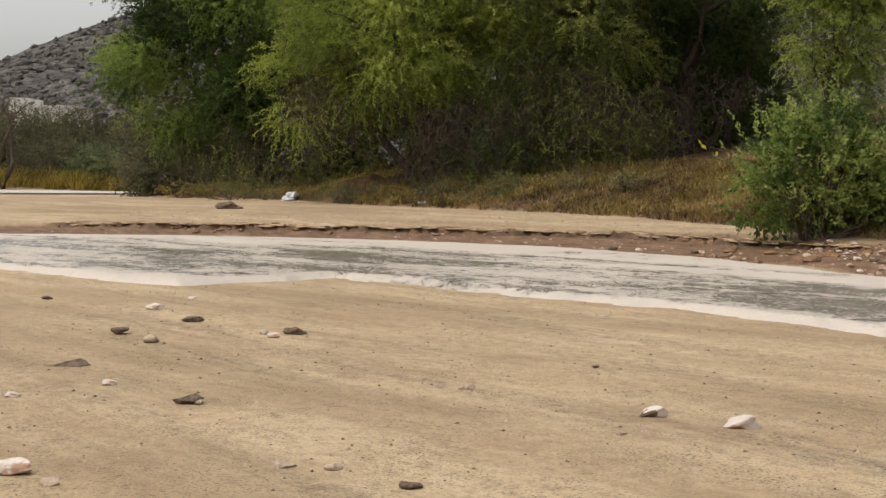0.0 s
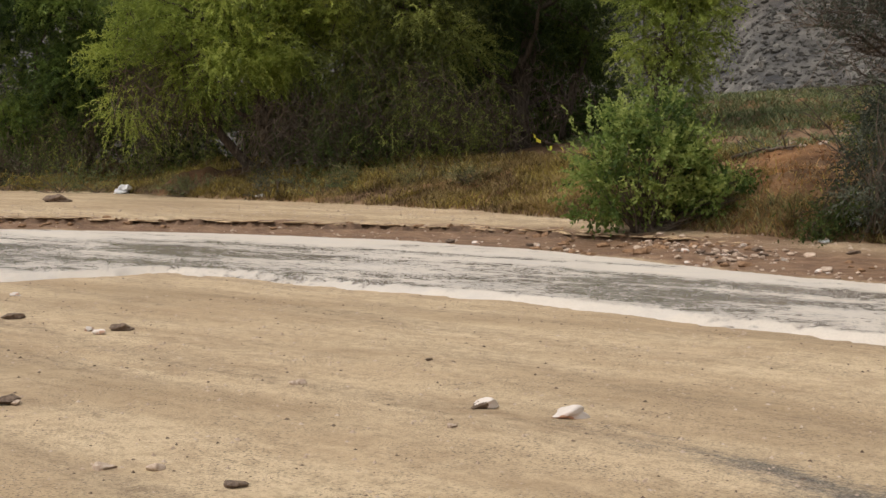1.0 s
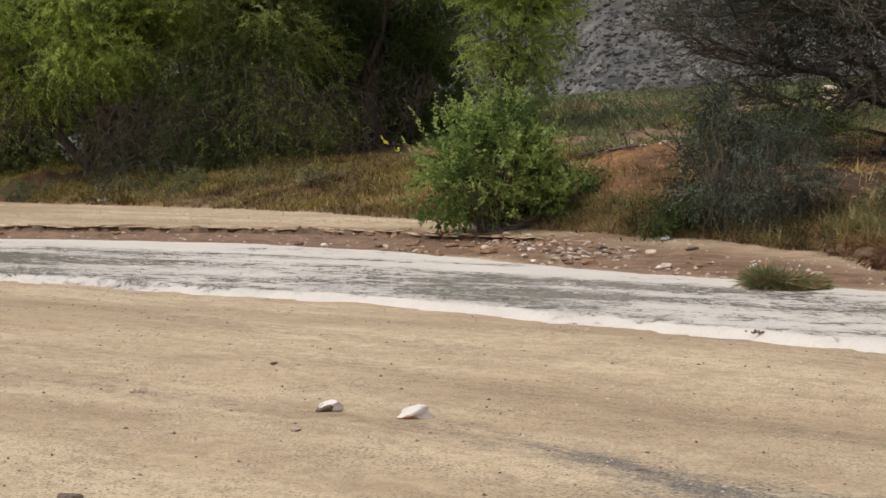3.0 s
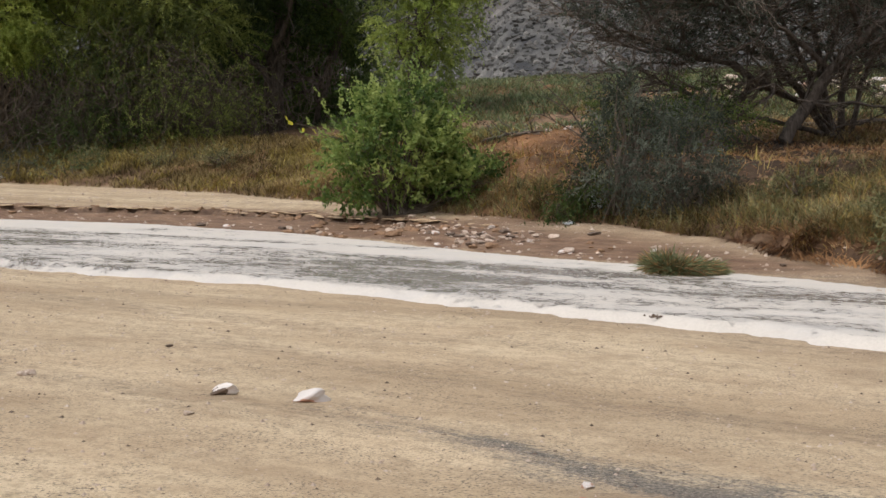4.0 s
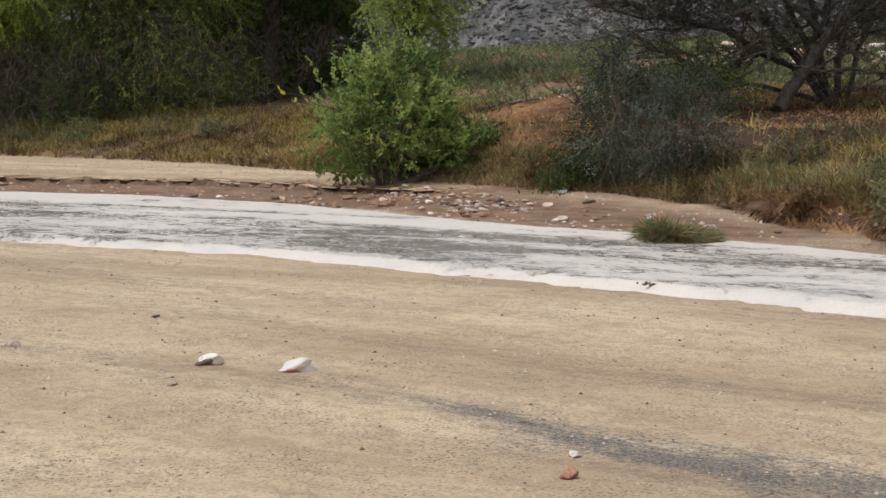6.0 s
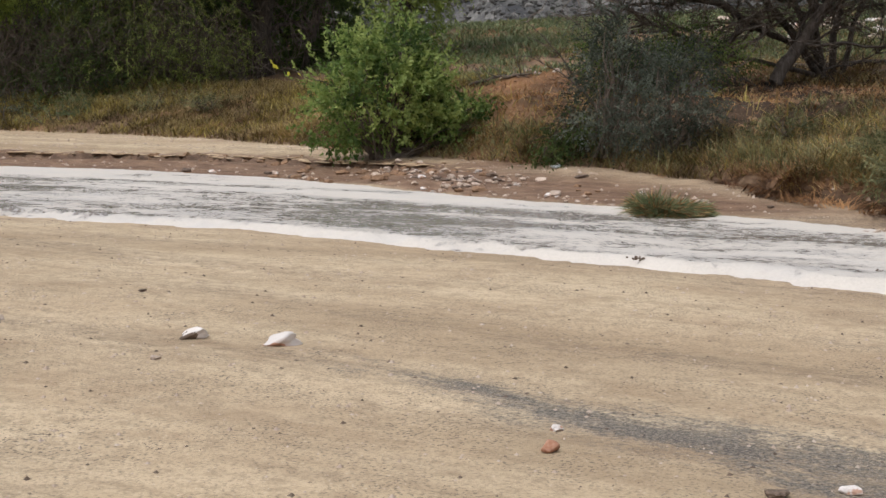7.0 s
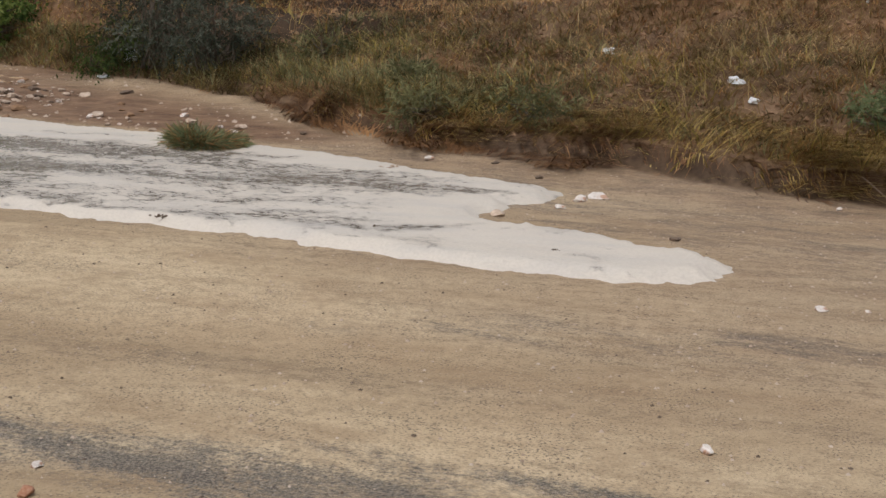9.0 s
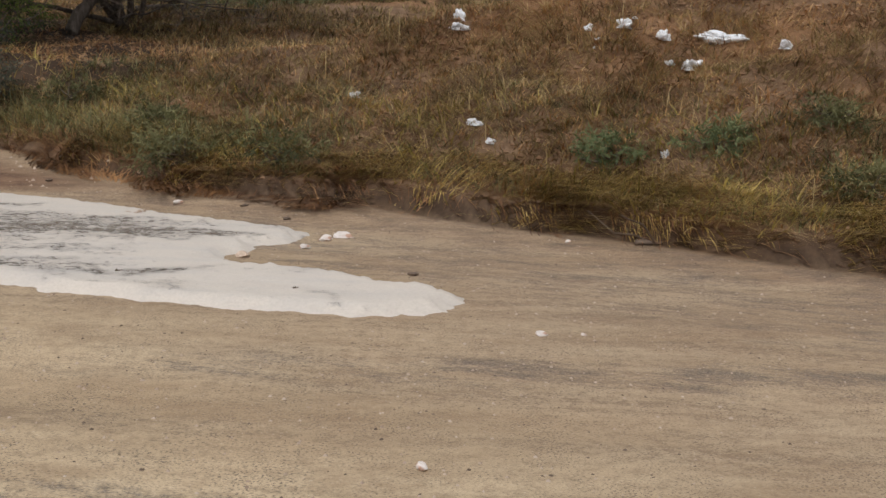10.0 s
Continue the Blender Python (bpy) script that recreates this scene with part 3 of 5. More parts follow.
def build_hill():
    """From a far ridge upstream to the slope close behind the trees, strewn with loose rock."""
    n, rows = 520, 90
    deg, t = np.meshgrid(np.linspace(-75, 125, n), np.linspace(0, 1, rows), indexing="ij")
    a = (np.arange(n - 1)[:, None] * rows + np.arange(rows - 1)[None, :]).ravel()
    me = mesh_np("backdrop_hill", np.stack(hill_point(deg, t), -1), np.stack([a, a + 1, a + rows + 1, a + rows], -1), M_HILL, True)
    tagged(new("backdrop_hill", me), "bare grey rocky hill with scree", "hill", kind="structure")
    rng = np.random.RandomState(4)
    bm = bmesh.new()
    bmesh.ops.create_icosphere(bm, subdivisions=1, radius=1.0)
    bm.verts.ensure_lookup_table()
    unit_v = np.array([v.co for v in bm.verts])
    unit_f = np.array([[v.index for v in f.verts] for f in bm.faces])
    bm.free()
    for name, lo, hi, count, s0, s1 in (("scree", 6, 48, 34000, 0.03, 0.17), ("far_scree", -34, -8, 9000, 0.10, 0.6)):
        d, up = rng.uniform(lo, hi, count), rng.rand(count) ** 1.2 * (0.55 if lo > 0 else 1.0)
        x, y, z = hill_point(d, up)
        s = s0 + (s1 - s0) * rng.rand(count) ** 3.5
        sh = unit_v[None] * rng.uniform(0.6, 1.35, (count, len(unit_v), 1)) * (s[:, None] * rng.uniform(0.6, 1.5, (count, 3)) * np.array([1, 1, 0.75]))[:, None, :]
        v = sh + np.stack([x, y, z], -1)[:, None, :]
        f = unit_f[None] + (np.arange(count) * len(unit_v))[:, None, None]
        tagged(new(name, mesh_np(name, v, f.reshape(-1, 3), M_SCREE)), "loose grey rocks lying over the hill", "rocks", kind="stuff")


build_hill()


# ---- plants ----
class Soup:
    """Gathers quads for one mesh."""

    def __init__(self):
        self.v, self.f, self.n, self.tone = [], [], 0, []

    def add(self, v, f, tone=0.5):
        self.v.append(np.asarray(v, dtype=np.float32).reshape(-1, 3))
        self.f.append(np.asarray(f, dtype=np.int32) + self.n)
        k = len(self.v[-1])
        self.n += k
        self.tone.append(np.full(k, tone) if np.ndim(tone) == 0 else np.repeat(tone, k // len(tone)))

    def mesh(self, name, material, smooth_faces=False):
        me = mesh_np(name, np.concatenate(self.v), np.concatenate(self.f), material, smooth_faces)
        toned(me, np.concatenate(self.tone))
        return me


def toned(me, tone):
    """Stores how pale each plant's pieces are."""
    at = me.color_attributes.new("tone", "FLOAT_COLOR", "POINT")
    t = np.asarray(tone, dtype=np.float32)
    at.data.foreach_set("color", np.stack([t, t, t, np.ones_like(t)], -1).ravel())


def unit(v):
    return v / np.maximum(np.linalg.norm(v, axis=-1, keepdims=True), 1e-9)


def tube(soup, pts, radii, sides=6):
    pts = np.asarray(pts, dtype=float)
    k = len(pts)
    tan = unit(np.gradient(pts, axis=0))
    ref = np.where(np.abs(tan[:, 2:3]) > 0.9, np.array([[1.0, 0, 0]]), np.array([[0, 0, 1.0]]))
    a = unit(np.cross(tan, ref))
    b = np.cross(tan, a)
    ang = np.linspace(0, 2 * math.pi, sides, endpoint=False)
    ring = a[:, None, :] * np.cos(ang)[None, :, None] + b[:, None, :] * np.sin(ang)[None, :, None]
    v = pts[:, None, :] + ring * np.asarray(radii)[:, None, None]
    i = (np.arange(k - 1)[:, None] * sides + np.arange(sides)[None, :]).ravel()
    j = (np.arange(k - 1)[:, None] * sides + (np.arange(sides)[None, :] + 1) % sides).ravel()
    soup.add(v, np.stack([i, j, j + sides, i + sides], -1))


def bent(rng, a, b, n=7, wobble=0.12, sag=0.0):
    """A crooked line from a to b."""
    a, b = np.asarray(a, dtype=float), np.asarray(b, dtype=float)
    t = np.linspace(0, 1, n)[:, None]
    size = np.linalg.norm(b - a)
    off = np.cumsum(rng.randn(n, 3), 0) * wobble * size / n ** 0.5 * 0.5
    off = off - off[0] - (off[-1] - off[0]) * t
    line = a + (b - a) * t + off
    line[:, 2] -= sag * size * (4 * t * (1 - t))[:, 0]
    return line


def leaves(soup, at, way, length, width, rng, tone=0.5):
    """Diamond-shaped leaves at points, along directions."""
    n = len(at)
    way = unit(way)
    side = unit(np.cross(way, rng.randn(n, 3)))
    lift = np.cross(way, side)
    length = length * rng.uniform(0.6, 1.3, (n, 1))
    width = width * rng.uniform(0.6, 1.3, (n, 1))
    mid = at + way * length * 0.5 + lift * length * rng.uniform(-0.12, 0.12, (n, 1))
    v = np.stack([at, mid + side * width * 0.5, at + way * length, mid - side * width * 0.5], 1)
    f = np.arange(n * 4).reshape(n, 4)
    soup.add(v, f, tone)


def lobe_points(rng, lobes, n, shell=0.55):
    """Points in a set of ellipsoids, more of them near the outside, with the outward direction."""
    vol = np.array([l[3] * l[4] * l[5] for l in lobes]) ** 0.8
    pick = rng.choice(len(lobes), n, p=vol / vol.sum())
    lo = np.array(lobes)[pick]
    d = unit(rng.randn(n, 3))
    r = shell + (1 - shell) * rng.rand(n, 1) ** 0.6
    r = r * (0.82 + 0.36 * vnoise(d[:, 0] * 3 + lo[:, 0] * 5, d[:, 2] * 3 + d[:, 1] * 2 + lo[:, 1] * 5, 2))[:, None]
    return lo[:, :3] + d * lo[:, 3:6] * r, d


def clumped(rng, lobes, n, clumps, shell, size):
    """Points gathered in clumps over the lobes, with outward directions and a tone for each clump, paler on top."""
    c, cd = lobe_points(rng, lobes, clumps, shell)
    r = size * rng.uniform(0.55, 1.35, clumps)
    weight = r ** 2
    k = rng.choice(clumps, n, p=weight / weight.sum())
    d = unit(rng.randn(n, 3))
    p = c[k] + d * (r[k] * rng.rand(n) ** 0.45)[:, None] * np.array([1.1, 1.1, 0.7])
    # light from above is put into the tone: upper leaves of a clump paler
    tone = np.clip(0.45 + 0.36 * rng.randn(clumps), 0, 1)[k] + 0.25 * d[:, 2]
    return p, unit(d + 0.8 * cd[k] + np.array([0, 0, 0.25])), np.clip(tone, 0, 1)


def sprays(soup, rng, origins, ways, per, length, leaf_l, leaf_w, droop=0.7, tone=0.5):
    """Feathery hanging twigs: each a drooping line of small leaves."""
    n = len(origins)
    L = length * rng.uniform(0.5, 1.4, (n, 1))
    t = (np.arange(per)[None, :] + rng.rand(n, per)) / per
    p = origins[:, None, :] + ways[:, None, :] * (L * t)[:, :, None]
    p[:, :, 2] -= droop * L * t ** 2
    tan = np.repeat(ways[:, None, :], per, 1).copy()
    tan[:, :, 2] -= 2 * droop * t
    p = p.reshape(-1, 3)
    tan = unit(tan.reshape(-1, 3)) + 0.75 * rng.randn(n * per, 3)
    tan[:, 2] -= 0.25
    leaves(soup, p, tan, leaf_l, leaf_w, rng, np.repeat(tone, per) if np.ndim(tone) else tone)


def tree(name, foot, trunks, lobes, material, label, seed, n_sprays, per=26, spray=0.48, leaf=(0.085, 0.023), droop=0.42, twigs=0, twig_zone=None, bark=None, shell=0.62, limbs=16, clumps=110, clump=0.5):
    rng = np.random.RandomState(seed)
    fx, fy = foot
    fz = ground_z(fx, fy) - 0.05
    ob = base(name, fx, fy, fz, label, "tree")
    org = np.array([fx, fy, fz])
    wood = Soup()
    tips = []
    for tr in trunks:
        pts, r0, r1 = tr
        pts = np.asarray(pts, dtype=float)
        fine = np.concatenate([bent(rng, p, q, 5, 0.05)[:-1] for p, q in zip(pts[:-1], pts[1:])] + [pts[-1:]])
        tube(wood, fine - org, np.linspace(r0, r1, len(fine)), 9)
        tips.append((pts[-1], r1))
        tips.append((pts[len(pts) // 2], r1 * 1.1))
    part("trunk", wood.mesh("trunk", bark or M_BARK, True), ob)
    ends, outs = lobe_points(rng, lobes, limbs, 0.45)
    for e in ends:
        limb = Soup()
        a, ra = tips[rng.randint(len(tips))]
        line = bent(rng, a, e, 8, 0.25)
        tube(limb, line - org, ra * 0.55 * np.linspace(1, 0, 8) ** 1.4 + 0.008, 6)
        for _ in range(4):
            k = rng.randint(3, 8)
            q = line[k] + unit(rng.randn(3)) * rng.uniform(0.5, 1.3)
            tube(limb, bent(rng, line[k], q, 5, 0.3) - org, np.linspace(0.018, 0.004, 5), 4)
        part("limb", limb.mesh("limb", bark or M_BARK, True), ob)
    if twigs:
        tw = Soup()
        p, d = lobe_points(rng, twig_zone, twigs, 0.2)
        for q in p:
            e = q + np.array([rng.randn() * 0.28, rng.randn() * 0.2, rng.uniform(-0.8, 0.5)])
            tube(tw, bent(rng, q, e, 5, 0.35, rng.uniform(-0.1, 0.2)) - org, np.linspace(0.011, 0.004, 5), 3)
        part("twig_tangle", tw.mesh("twig_tangle", M_TWIG), ob, "bare tangled grey-brown twigs", "stuff")
    crown = Soup()
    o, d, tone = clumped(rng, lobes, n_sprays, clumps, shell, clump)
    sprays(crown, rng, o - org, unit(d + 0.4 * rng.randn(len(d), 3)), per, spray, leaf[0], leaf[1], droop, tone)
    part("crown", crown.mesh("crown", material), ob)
    return ob


# the dense dark tree at the upstream end of the bank
tree("thorn_tree", (-5.2, 33.6), [([(-5.2, 33.6, 0.3), (-5.5, 33.4, 1.9), (-5.2, 33.6, 3.6)], 0.2, 0.1), ([(-4.9, 33.6, 0.3), (-4.3, 33.7, 2.0), (-3.9, 33.9, 3.9)], 0.15, 0.08)],
     [(-5.6, 33.0, 3.7, 2.1, 1.9, 2.3), (-6.6, 32.6, 3.1, 1.4, 1.3, 1.7), (-4.2, 33.4, 5.2, 2.2, 2.0, 2.2), (-4.1, 32.4, 2.9, 1.2, 1.2, 1.3), (-6.4, 33.2, 5.9, 1.4, 1.6, 1.2), (-7.5, 33.0, 6.3, 0.8, 0.8, 0.35)],
     M_LEAF_MID, "large dark green thorn tree with drooping feathery foliage", 11, 7000, leaf=(0.10, 0.027), clump=0.6, twigs=480, twig_zone=[(-3.5, 31.6, 1.6, 1.3, 0.6, 1.0), (-5.6, 32.2, 1.3, 1.5, 0.6, 0.8)])
# two olive trees in the middle, the upstream one brighter
tree("thorn_tree", (0.2, 27.8), [([(0.2, 27.8, 0.6), (0.0, 27.6, 1.8), (-0.4, 27.4, 3.3)], 0.17, 0.09), ([(0.0, 27.9, 0.6), (-0.9, 27.5, 1.6), (-1.6, 27.2, 2.8)], 0.12, 0.06)],
     [(-0.2, 27.2, 4.5, 1.7, 1.6, 1.6), (-1.6, 26.9, 3.9, 1.3, 1.4, 1.4), (0.7, 26.4, 3.6, 1.1, 1.1, 0.9), (-0.8, 26.4, 2.9, 1.1, 1.0, 0.7), (-2.2, 27.6, 5.0, 1.2, 1.3, 1.2), (0.6, 27.6, 5.9, 1.8, 1.5, 1.0), (-2.6, 27.6, 2.9, 0.9, 0.8, 0.8)],
     M_LEAF_LIME, "yellow-olive thorn tree with fine hanging foliage", 12, 5600, twigs=1300, twig_zone=[(0.5, 26.4, 1.7, 1.1, 0.7, 0.9), (-2.0, 27.0, 2.6, 1.2, 0.6, 0.8), (1.0, 26.0, 1.3, 0.8, 0.6, 0.7)])
tree("thorn_tree", (2.4, 27.6), [([(2.4, 27.6, 0.6), (2.6, 27.4, 2.0), (3.0, 27.0, 3.4)], 0.18, 0.09), ([(2.2, 27.8, 0.6), (1.8, 27.5, 2.0), (1.6, 27.3, 3.6)], 0.13, 0.07)],
     [(2.9, 26.6, 4.0, 1.7, 1.5, 1.3), (1.7, 27.4, 4.7, 1.6, 1.6, 1.4), (3.6, 26.0, 3.0, 0.8, 0.8, 0.6), (2.2, 26.2, 3.1, 0.9, 0.9, 0.6), (3.2, 27.8, 5.7, 2.0, 1.8, 1.1), (2.5, 25.9, 2.2, 1.2, 0.6, 0.5)],
     M_LEAF_OLIVE, "olive green thorn tree with brown twigs hanging to the ground", 18, 5600, twigs=2300, twig_zone=[(4.2, 26.4, 1.4, 1.1, 0.6, 0.9), (2.4, 26.6, 2.0, 1.4, 0.8, 1.1), (3.4, 25.9, 1.7, 1.0, 0.6, 1.0), (1.6, 26.8, 1.7, 1.0, 0.6, 0.8), (2.6, 26.0, 1.2, 1.2, 0.5, 0.6)])
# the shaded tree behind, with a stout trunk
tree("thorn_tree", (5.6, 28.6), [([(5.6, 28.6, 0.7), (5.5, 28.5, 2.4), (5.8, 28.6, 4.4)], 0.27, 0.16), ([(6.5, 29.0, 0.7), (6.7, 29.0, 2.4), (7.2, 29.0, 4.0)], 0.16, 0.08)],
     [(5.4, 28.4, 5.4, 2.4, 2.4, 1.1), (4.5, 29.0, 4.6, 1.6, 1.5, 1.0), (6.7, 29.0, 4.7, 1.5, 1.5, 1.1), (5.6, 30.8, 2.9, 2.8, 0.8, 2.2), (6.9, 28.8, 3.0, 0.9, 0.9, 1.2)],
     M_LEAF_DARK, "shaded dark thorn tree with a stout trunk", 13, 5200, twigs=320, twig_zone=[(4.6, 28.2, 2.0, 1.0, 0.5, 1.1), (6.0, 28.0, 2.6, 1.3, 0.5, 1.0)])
# the bright young tree at the downstream end
tree("thorn_tree", (7.6, 25.4), [([(7.6, 25.4, 0.9), (7.7, 25.3, 2.0), (7.9, 25.3, 3.2)], 0.09, 0.05)],
     [(8.0, 25.3, 3.9, 0.8, 0.8, 1.1), (8.0, 25.5, 2.8, 0.4, 0.5, 0.5), (8.2, 25.2, 5.2, 1.0, 1.0, 1.0)],
     M_LEAF_LIME, "bright yellow-green young thorn tree", 14, 2200, leaf=(0.09, 0.022), shell=0.3)
# trees added further back to close the gaps and keep light out from behind
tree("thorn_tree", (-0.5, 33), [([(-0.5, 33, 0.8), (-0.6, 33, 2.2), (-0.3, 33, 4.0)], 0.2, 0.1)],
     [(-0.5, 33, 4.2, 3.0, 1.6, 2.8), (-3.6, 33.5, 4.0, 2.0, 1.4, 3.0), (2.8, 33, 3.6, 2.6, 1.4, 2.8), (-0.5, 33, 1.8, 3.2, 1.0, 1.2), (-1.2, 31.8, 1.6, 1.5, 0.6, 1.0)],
     M_LEAF_DARK, "dark thorn tree added in the second row to block light", 15, 4200, per=20, spray=0.8, leaf=(0.15, 0.05))
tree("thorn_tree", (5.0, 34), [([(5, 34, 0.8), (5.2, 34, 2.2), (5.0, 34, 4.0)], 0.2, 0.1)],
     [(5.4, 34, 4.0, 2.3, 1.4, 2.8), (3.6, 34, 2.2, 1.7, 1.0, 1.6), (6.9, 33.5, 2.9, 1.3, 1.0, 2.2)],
     M_LEAF_DARK, "dark thorn tree added in the second row to block light", 16, 3400, per=20, spray=0.8, leaf=(0.15, 0.05))
# the sparse, dark, many-branched tree on the bank downstream: a leaning trunk and a sheaf of stems behind it
def offshoots(rng, line, count, reach, spread, flat, lo=0.25):
    """Crooked branches that leave a line sideways and onward."""
    out = []
    n = len(line)
    for _ in range(count):
        k = rng.randint(max(1, int(lo * n)), n)
        onward = unit(line[min(k, n - 1)] - line[k - 1])
        way = unit(onward * 0.8 + rng.randn(3) * np.array([1, 1, flat]) * spread)
        size = reach * rng.uniform(0.5, 1.3)
        out.append(bent(rng, line[k], line[k] + way * size, 6, 0.28, rng.uniform(-0.12, 0.1)))
    return out


def branching_tree(name, foot, trunk, stems, crown_lobes, label, seed):
    rng = np.random.RandomState(seed)
    org = np.array([foot[0], foot[1], ground_z(*foot) - 0.05])
    ob = base(name, *org, label, "tree")

    def stem(points, r0, r1, part_name):
        pts = np.asarray(points, dtype=float)
        fine = np.concatenate([bent(rng, p, q, 5, 0.05)[:-1] for p, q in zip(pts[:-1], pts[1:])] + [pts[-1:]])
        so = Soup()
        radii = np.linspace(r0, r1, len(fine)) * rng.uniform(0.92, 1.08, len(fine))
        radii[0] *= 1.3
        tube(so, fine - org, radii, 9)
        part(part_name, so.mesh(part_name, M_BARK, True), ob)
        return fine

    lines = [stem(trunk, 0.10, 0.05, "trunk")] + [stem(p, r0, r1, "limb") for p, r0, r1 in stems]
    thick, thin, ends = Soup(), Soup(), []
    for line in lines:
        for b in offshoots(rng, line, 11, 1.15, 0.75, 0.55, 0.35):
            tube(thick, b - org, np.linspace(0.024, 0.010, 6), 5)
            for c in offshoots(rng, b, 7, 0.62, 0.8, 0.6):
                tube(thick, c - org, np.linspace(0.011, 0.005, 6), 4)
                for d in offshoots(rng, c, 8, 0.34, 0.9, 0.7):
                    tube(thin, d - org, np.linspace(0.0055, 0.002, 6), 3)
                    ends.append(d[rng.randint(2, 6)])
    part("branch_tangle", thick.mesh("branch_tangle", M_BARK, True), ob, "dark crooked branches", "stuff")
    part("twig_tangle", thin.mesh("twig_tangle", M_TWIG), ob, "fine bare twigs", "stuff")
    ends = np.array(ends)
    keep = fbm(ends[:, 0] * 1.3, ends[:, 2] * 1.6, 3) + 0.12 * (ends[:, 2] - 2.4) > 0.40
    ends = ends[keep]
    high, _, _ = clumped(rng, crown_lobes, 14000, 300, 0.25, 0.42)
    ends = np.concatenate([ends, high])
    crown = Soup()
    way = unit(rng.randn(len(ends), 3) + np.array([0, 0, 0.2]))
    sprays(crown, rng, ends - org, way, 9, 0.22, 0.046, 0.014, 0.2, np.clip(0.35 + 0.3 * rng.randn(len(ends)), 0, 1))
    part("crown", crown.mesh("crown", M_LEAF_GREY), ob, "thin grey-green leaves")
    return ob


branching_tree("bare_thorn_tree", (9.65, 14.8), [(9.58, 14.8, 0.6), (9.65, 14.8, 1.1), (9.78, 14.8, 1.36), (10.03, 14.8, 1.65), (10.33, 14.8, 2.08), (10.73, 14.8, 2.49), (11.17, 14.8, 2.86), (11.62, 14.8, 3.4)],
               [([(11.31, 16.2, 1.25), (11.15, 16.2, 1.85), (11.04, 16.2, 2.39), (10.88, 16.2, 3.0), (10.7, 16.1, 3.7)], 0.06, 0.03),
                ([(11.44, 16.2, 1.25), (11.42, 16.2, 1.86), (11.54, 16.2, 2.34), (11.78, 16.2, 2.89), (12.0, 16.1, 3.6)], 0.055, 0.03),
                ([(11.57, 16.2, 1.3), (11.73, 16.2, 2.03), (11.98, 16.2, 2.59), (12.19, 16.2, 3.07), (12.7, 15.9, 3.5)], 0.04, 0.02),
                ([(11.05, 15.9, 1.25), (10.49, 15.8, 1.89), (10.04, 15.8, 2.32), (9.61, 15.8, 2.74), (9.26, 15.7, 3.16), (8.8, 15.4, 3.5)], 0.06, 0.025),
                ([(10.95, 15.8, 1.3), (10.54, 15.6, 1.66), (9.94, 15.6, 1.86), (9.43, 15.6, 2.13), (8.86, 15.6, 2.25), (8.21, 15.6, 2.37), (7.59, 15.6, 2.6)], 0.05, 0.02),
                ([(10.8, 15.7, 1.3), (9.84, 15.4, 1.45), (9.51, 15.4, 1.48), (9.01, 15.4, 1.64), (8.53, 15.4, 1.8), (8.06, 15.4, 1.76)], 0.035, 0.012),
                ([(11.1, 15.9, 1.25), (10.94, 15.8, 1.53), (10.61, 15.8, 2.12), (10.29, 15.8, 2.63), (10.01, 15.8, 3.13), (9.8, 15.5, 3.7)], 0.05, 0.025),
                ([(10.33, 14.9, 2.08), (9.7, 14.9, 2.55), (8.9, 14.9, 2.75), (8.0, 14.8, 3.0), (7.2, 14.7, 3.0)], 0.04, 0.015),
                ([(10.73, 14.8, 2.49), (10.3, 14.5, 3.0), (9.5, 14.2, 3.4), (8.5, 14.0, 3.5)], 0.04, 0.018)],
               [(9.2, 15.4, 3.5, 2.2, 1.4, 0.75), (7.6, 15.2, 3.1, 1.1, 0.9, 0.55), (11.4, 15.3, 3.8, 1.8, 1.4, 0.8), (8.0, 14.4, 3.0, 0.9, 0.7, 0.4), (12.9, 15.6, 3.6, 1.2, 1.2, 0.7), (10.2, 13.8, 4.7, 2.8, 2.2, 0.8), (8.4, 13.6, 4.4, 1.8, 1.7, 0.7), (12.6, 13.6, 4.8, 2.0, 2.0, 0.8), (8.8, 15.2, 2.55, 1.0, 0.6, 0.3)],
               "dark sparse thorn tree with a leaning trunk and bare branches", 17)


def shrub(name, x, y, lobes, material, label, seed, n_sprays, per, spray, leaf, droop, stems=30, shell=0.5, category="bush", group="", clumps=40, clump=0.35):
    """A bush: stems from one foot and leafy sprays in clumps; lobes are given from the foot."""
    rng = np.random.RandomState(seed)
    ob = base(name, x, y, ground_z(x, y) - 0.03, label, category, group)
    st = Soup()
    p, d = lobe_points(rng, lobes, stems, 0.5)
    for e in p:
        a = np.array([rng.randn() * 0.07, rng.randn() * 0.07, 0.0])
        tube(st, bent(rng, a, e, 6, 0.2), np.linspace(0.014, 0.004, 6), 4)
    part("stem_tangle", st.mesh("stem_tangle", M_TWIG), ob, kind="stuff")
    cr = Soup()
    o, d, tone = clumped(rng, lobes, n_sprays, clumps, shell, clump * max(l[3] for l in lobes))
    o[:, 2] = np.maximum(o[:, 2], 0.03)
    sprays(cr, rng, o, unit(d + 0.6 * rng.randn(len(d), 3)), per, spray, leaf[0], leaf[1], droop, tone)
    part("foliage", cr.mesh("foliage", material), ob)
    return ob


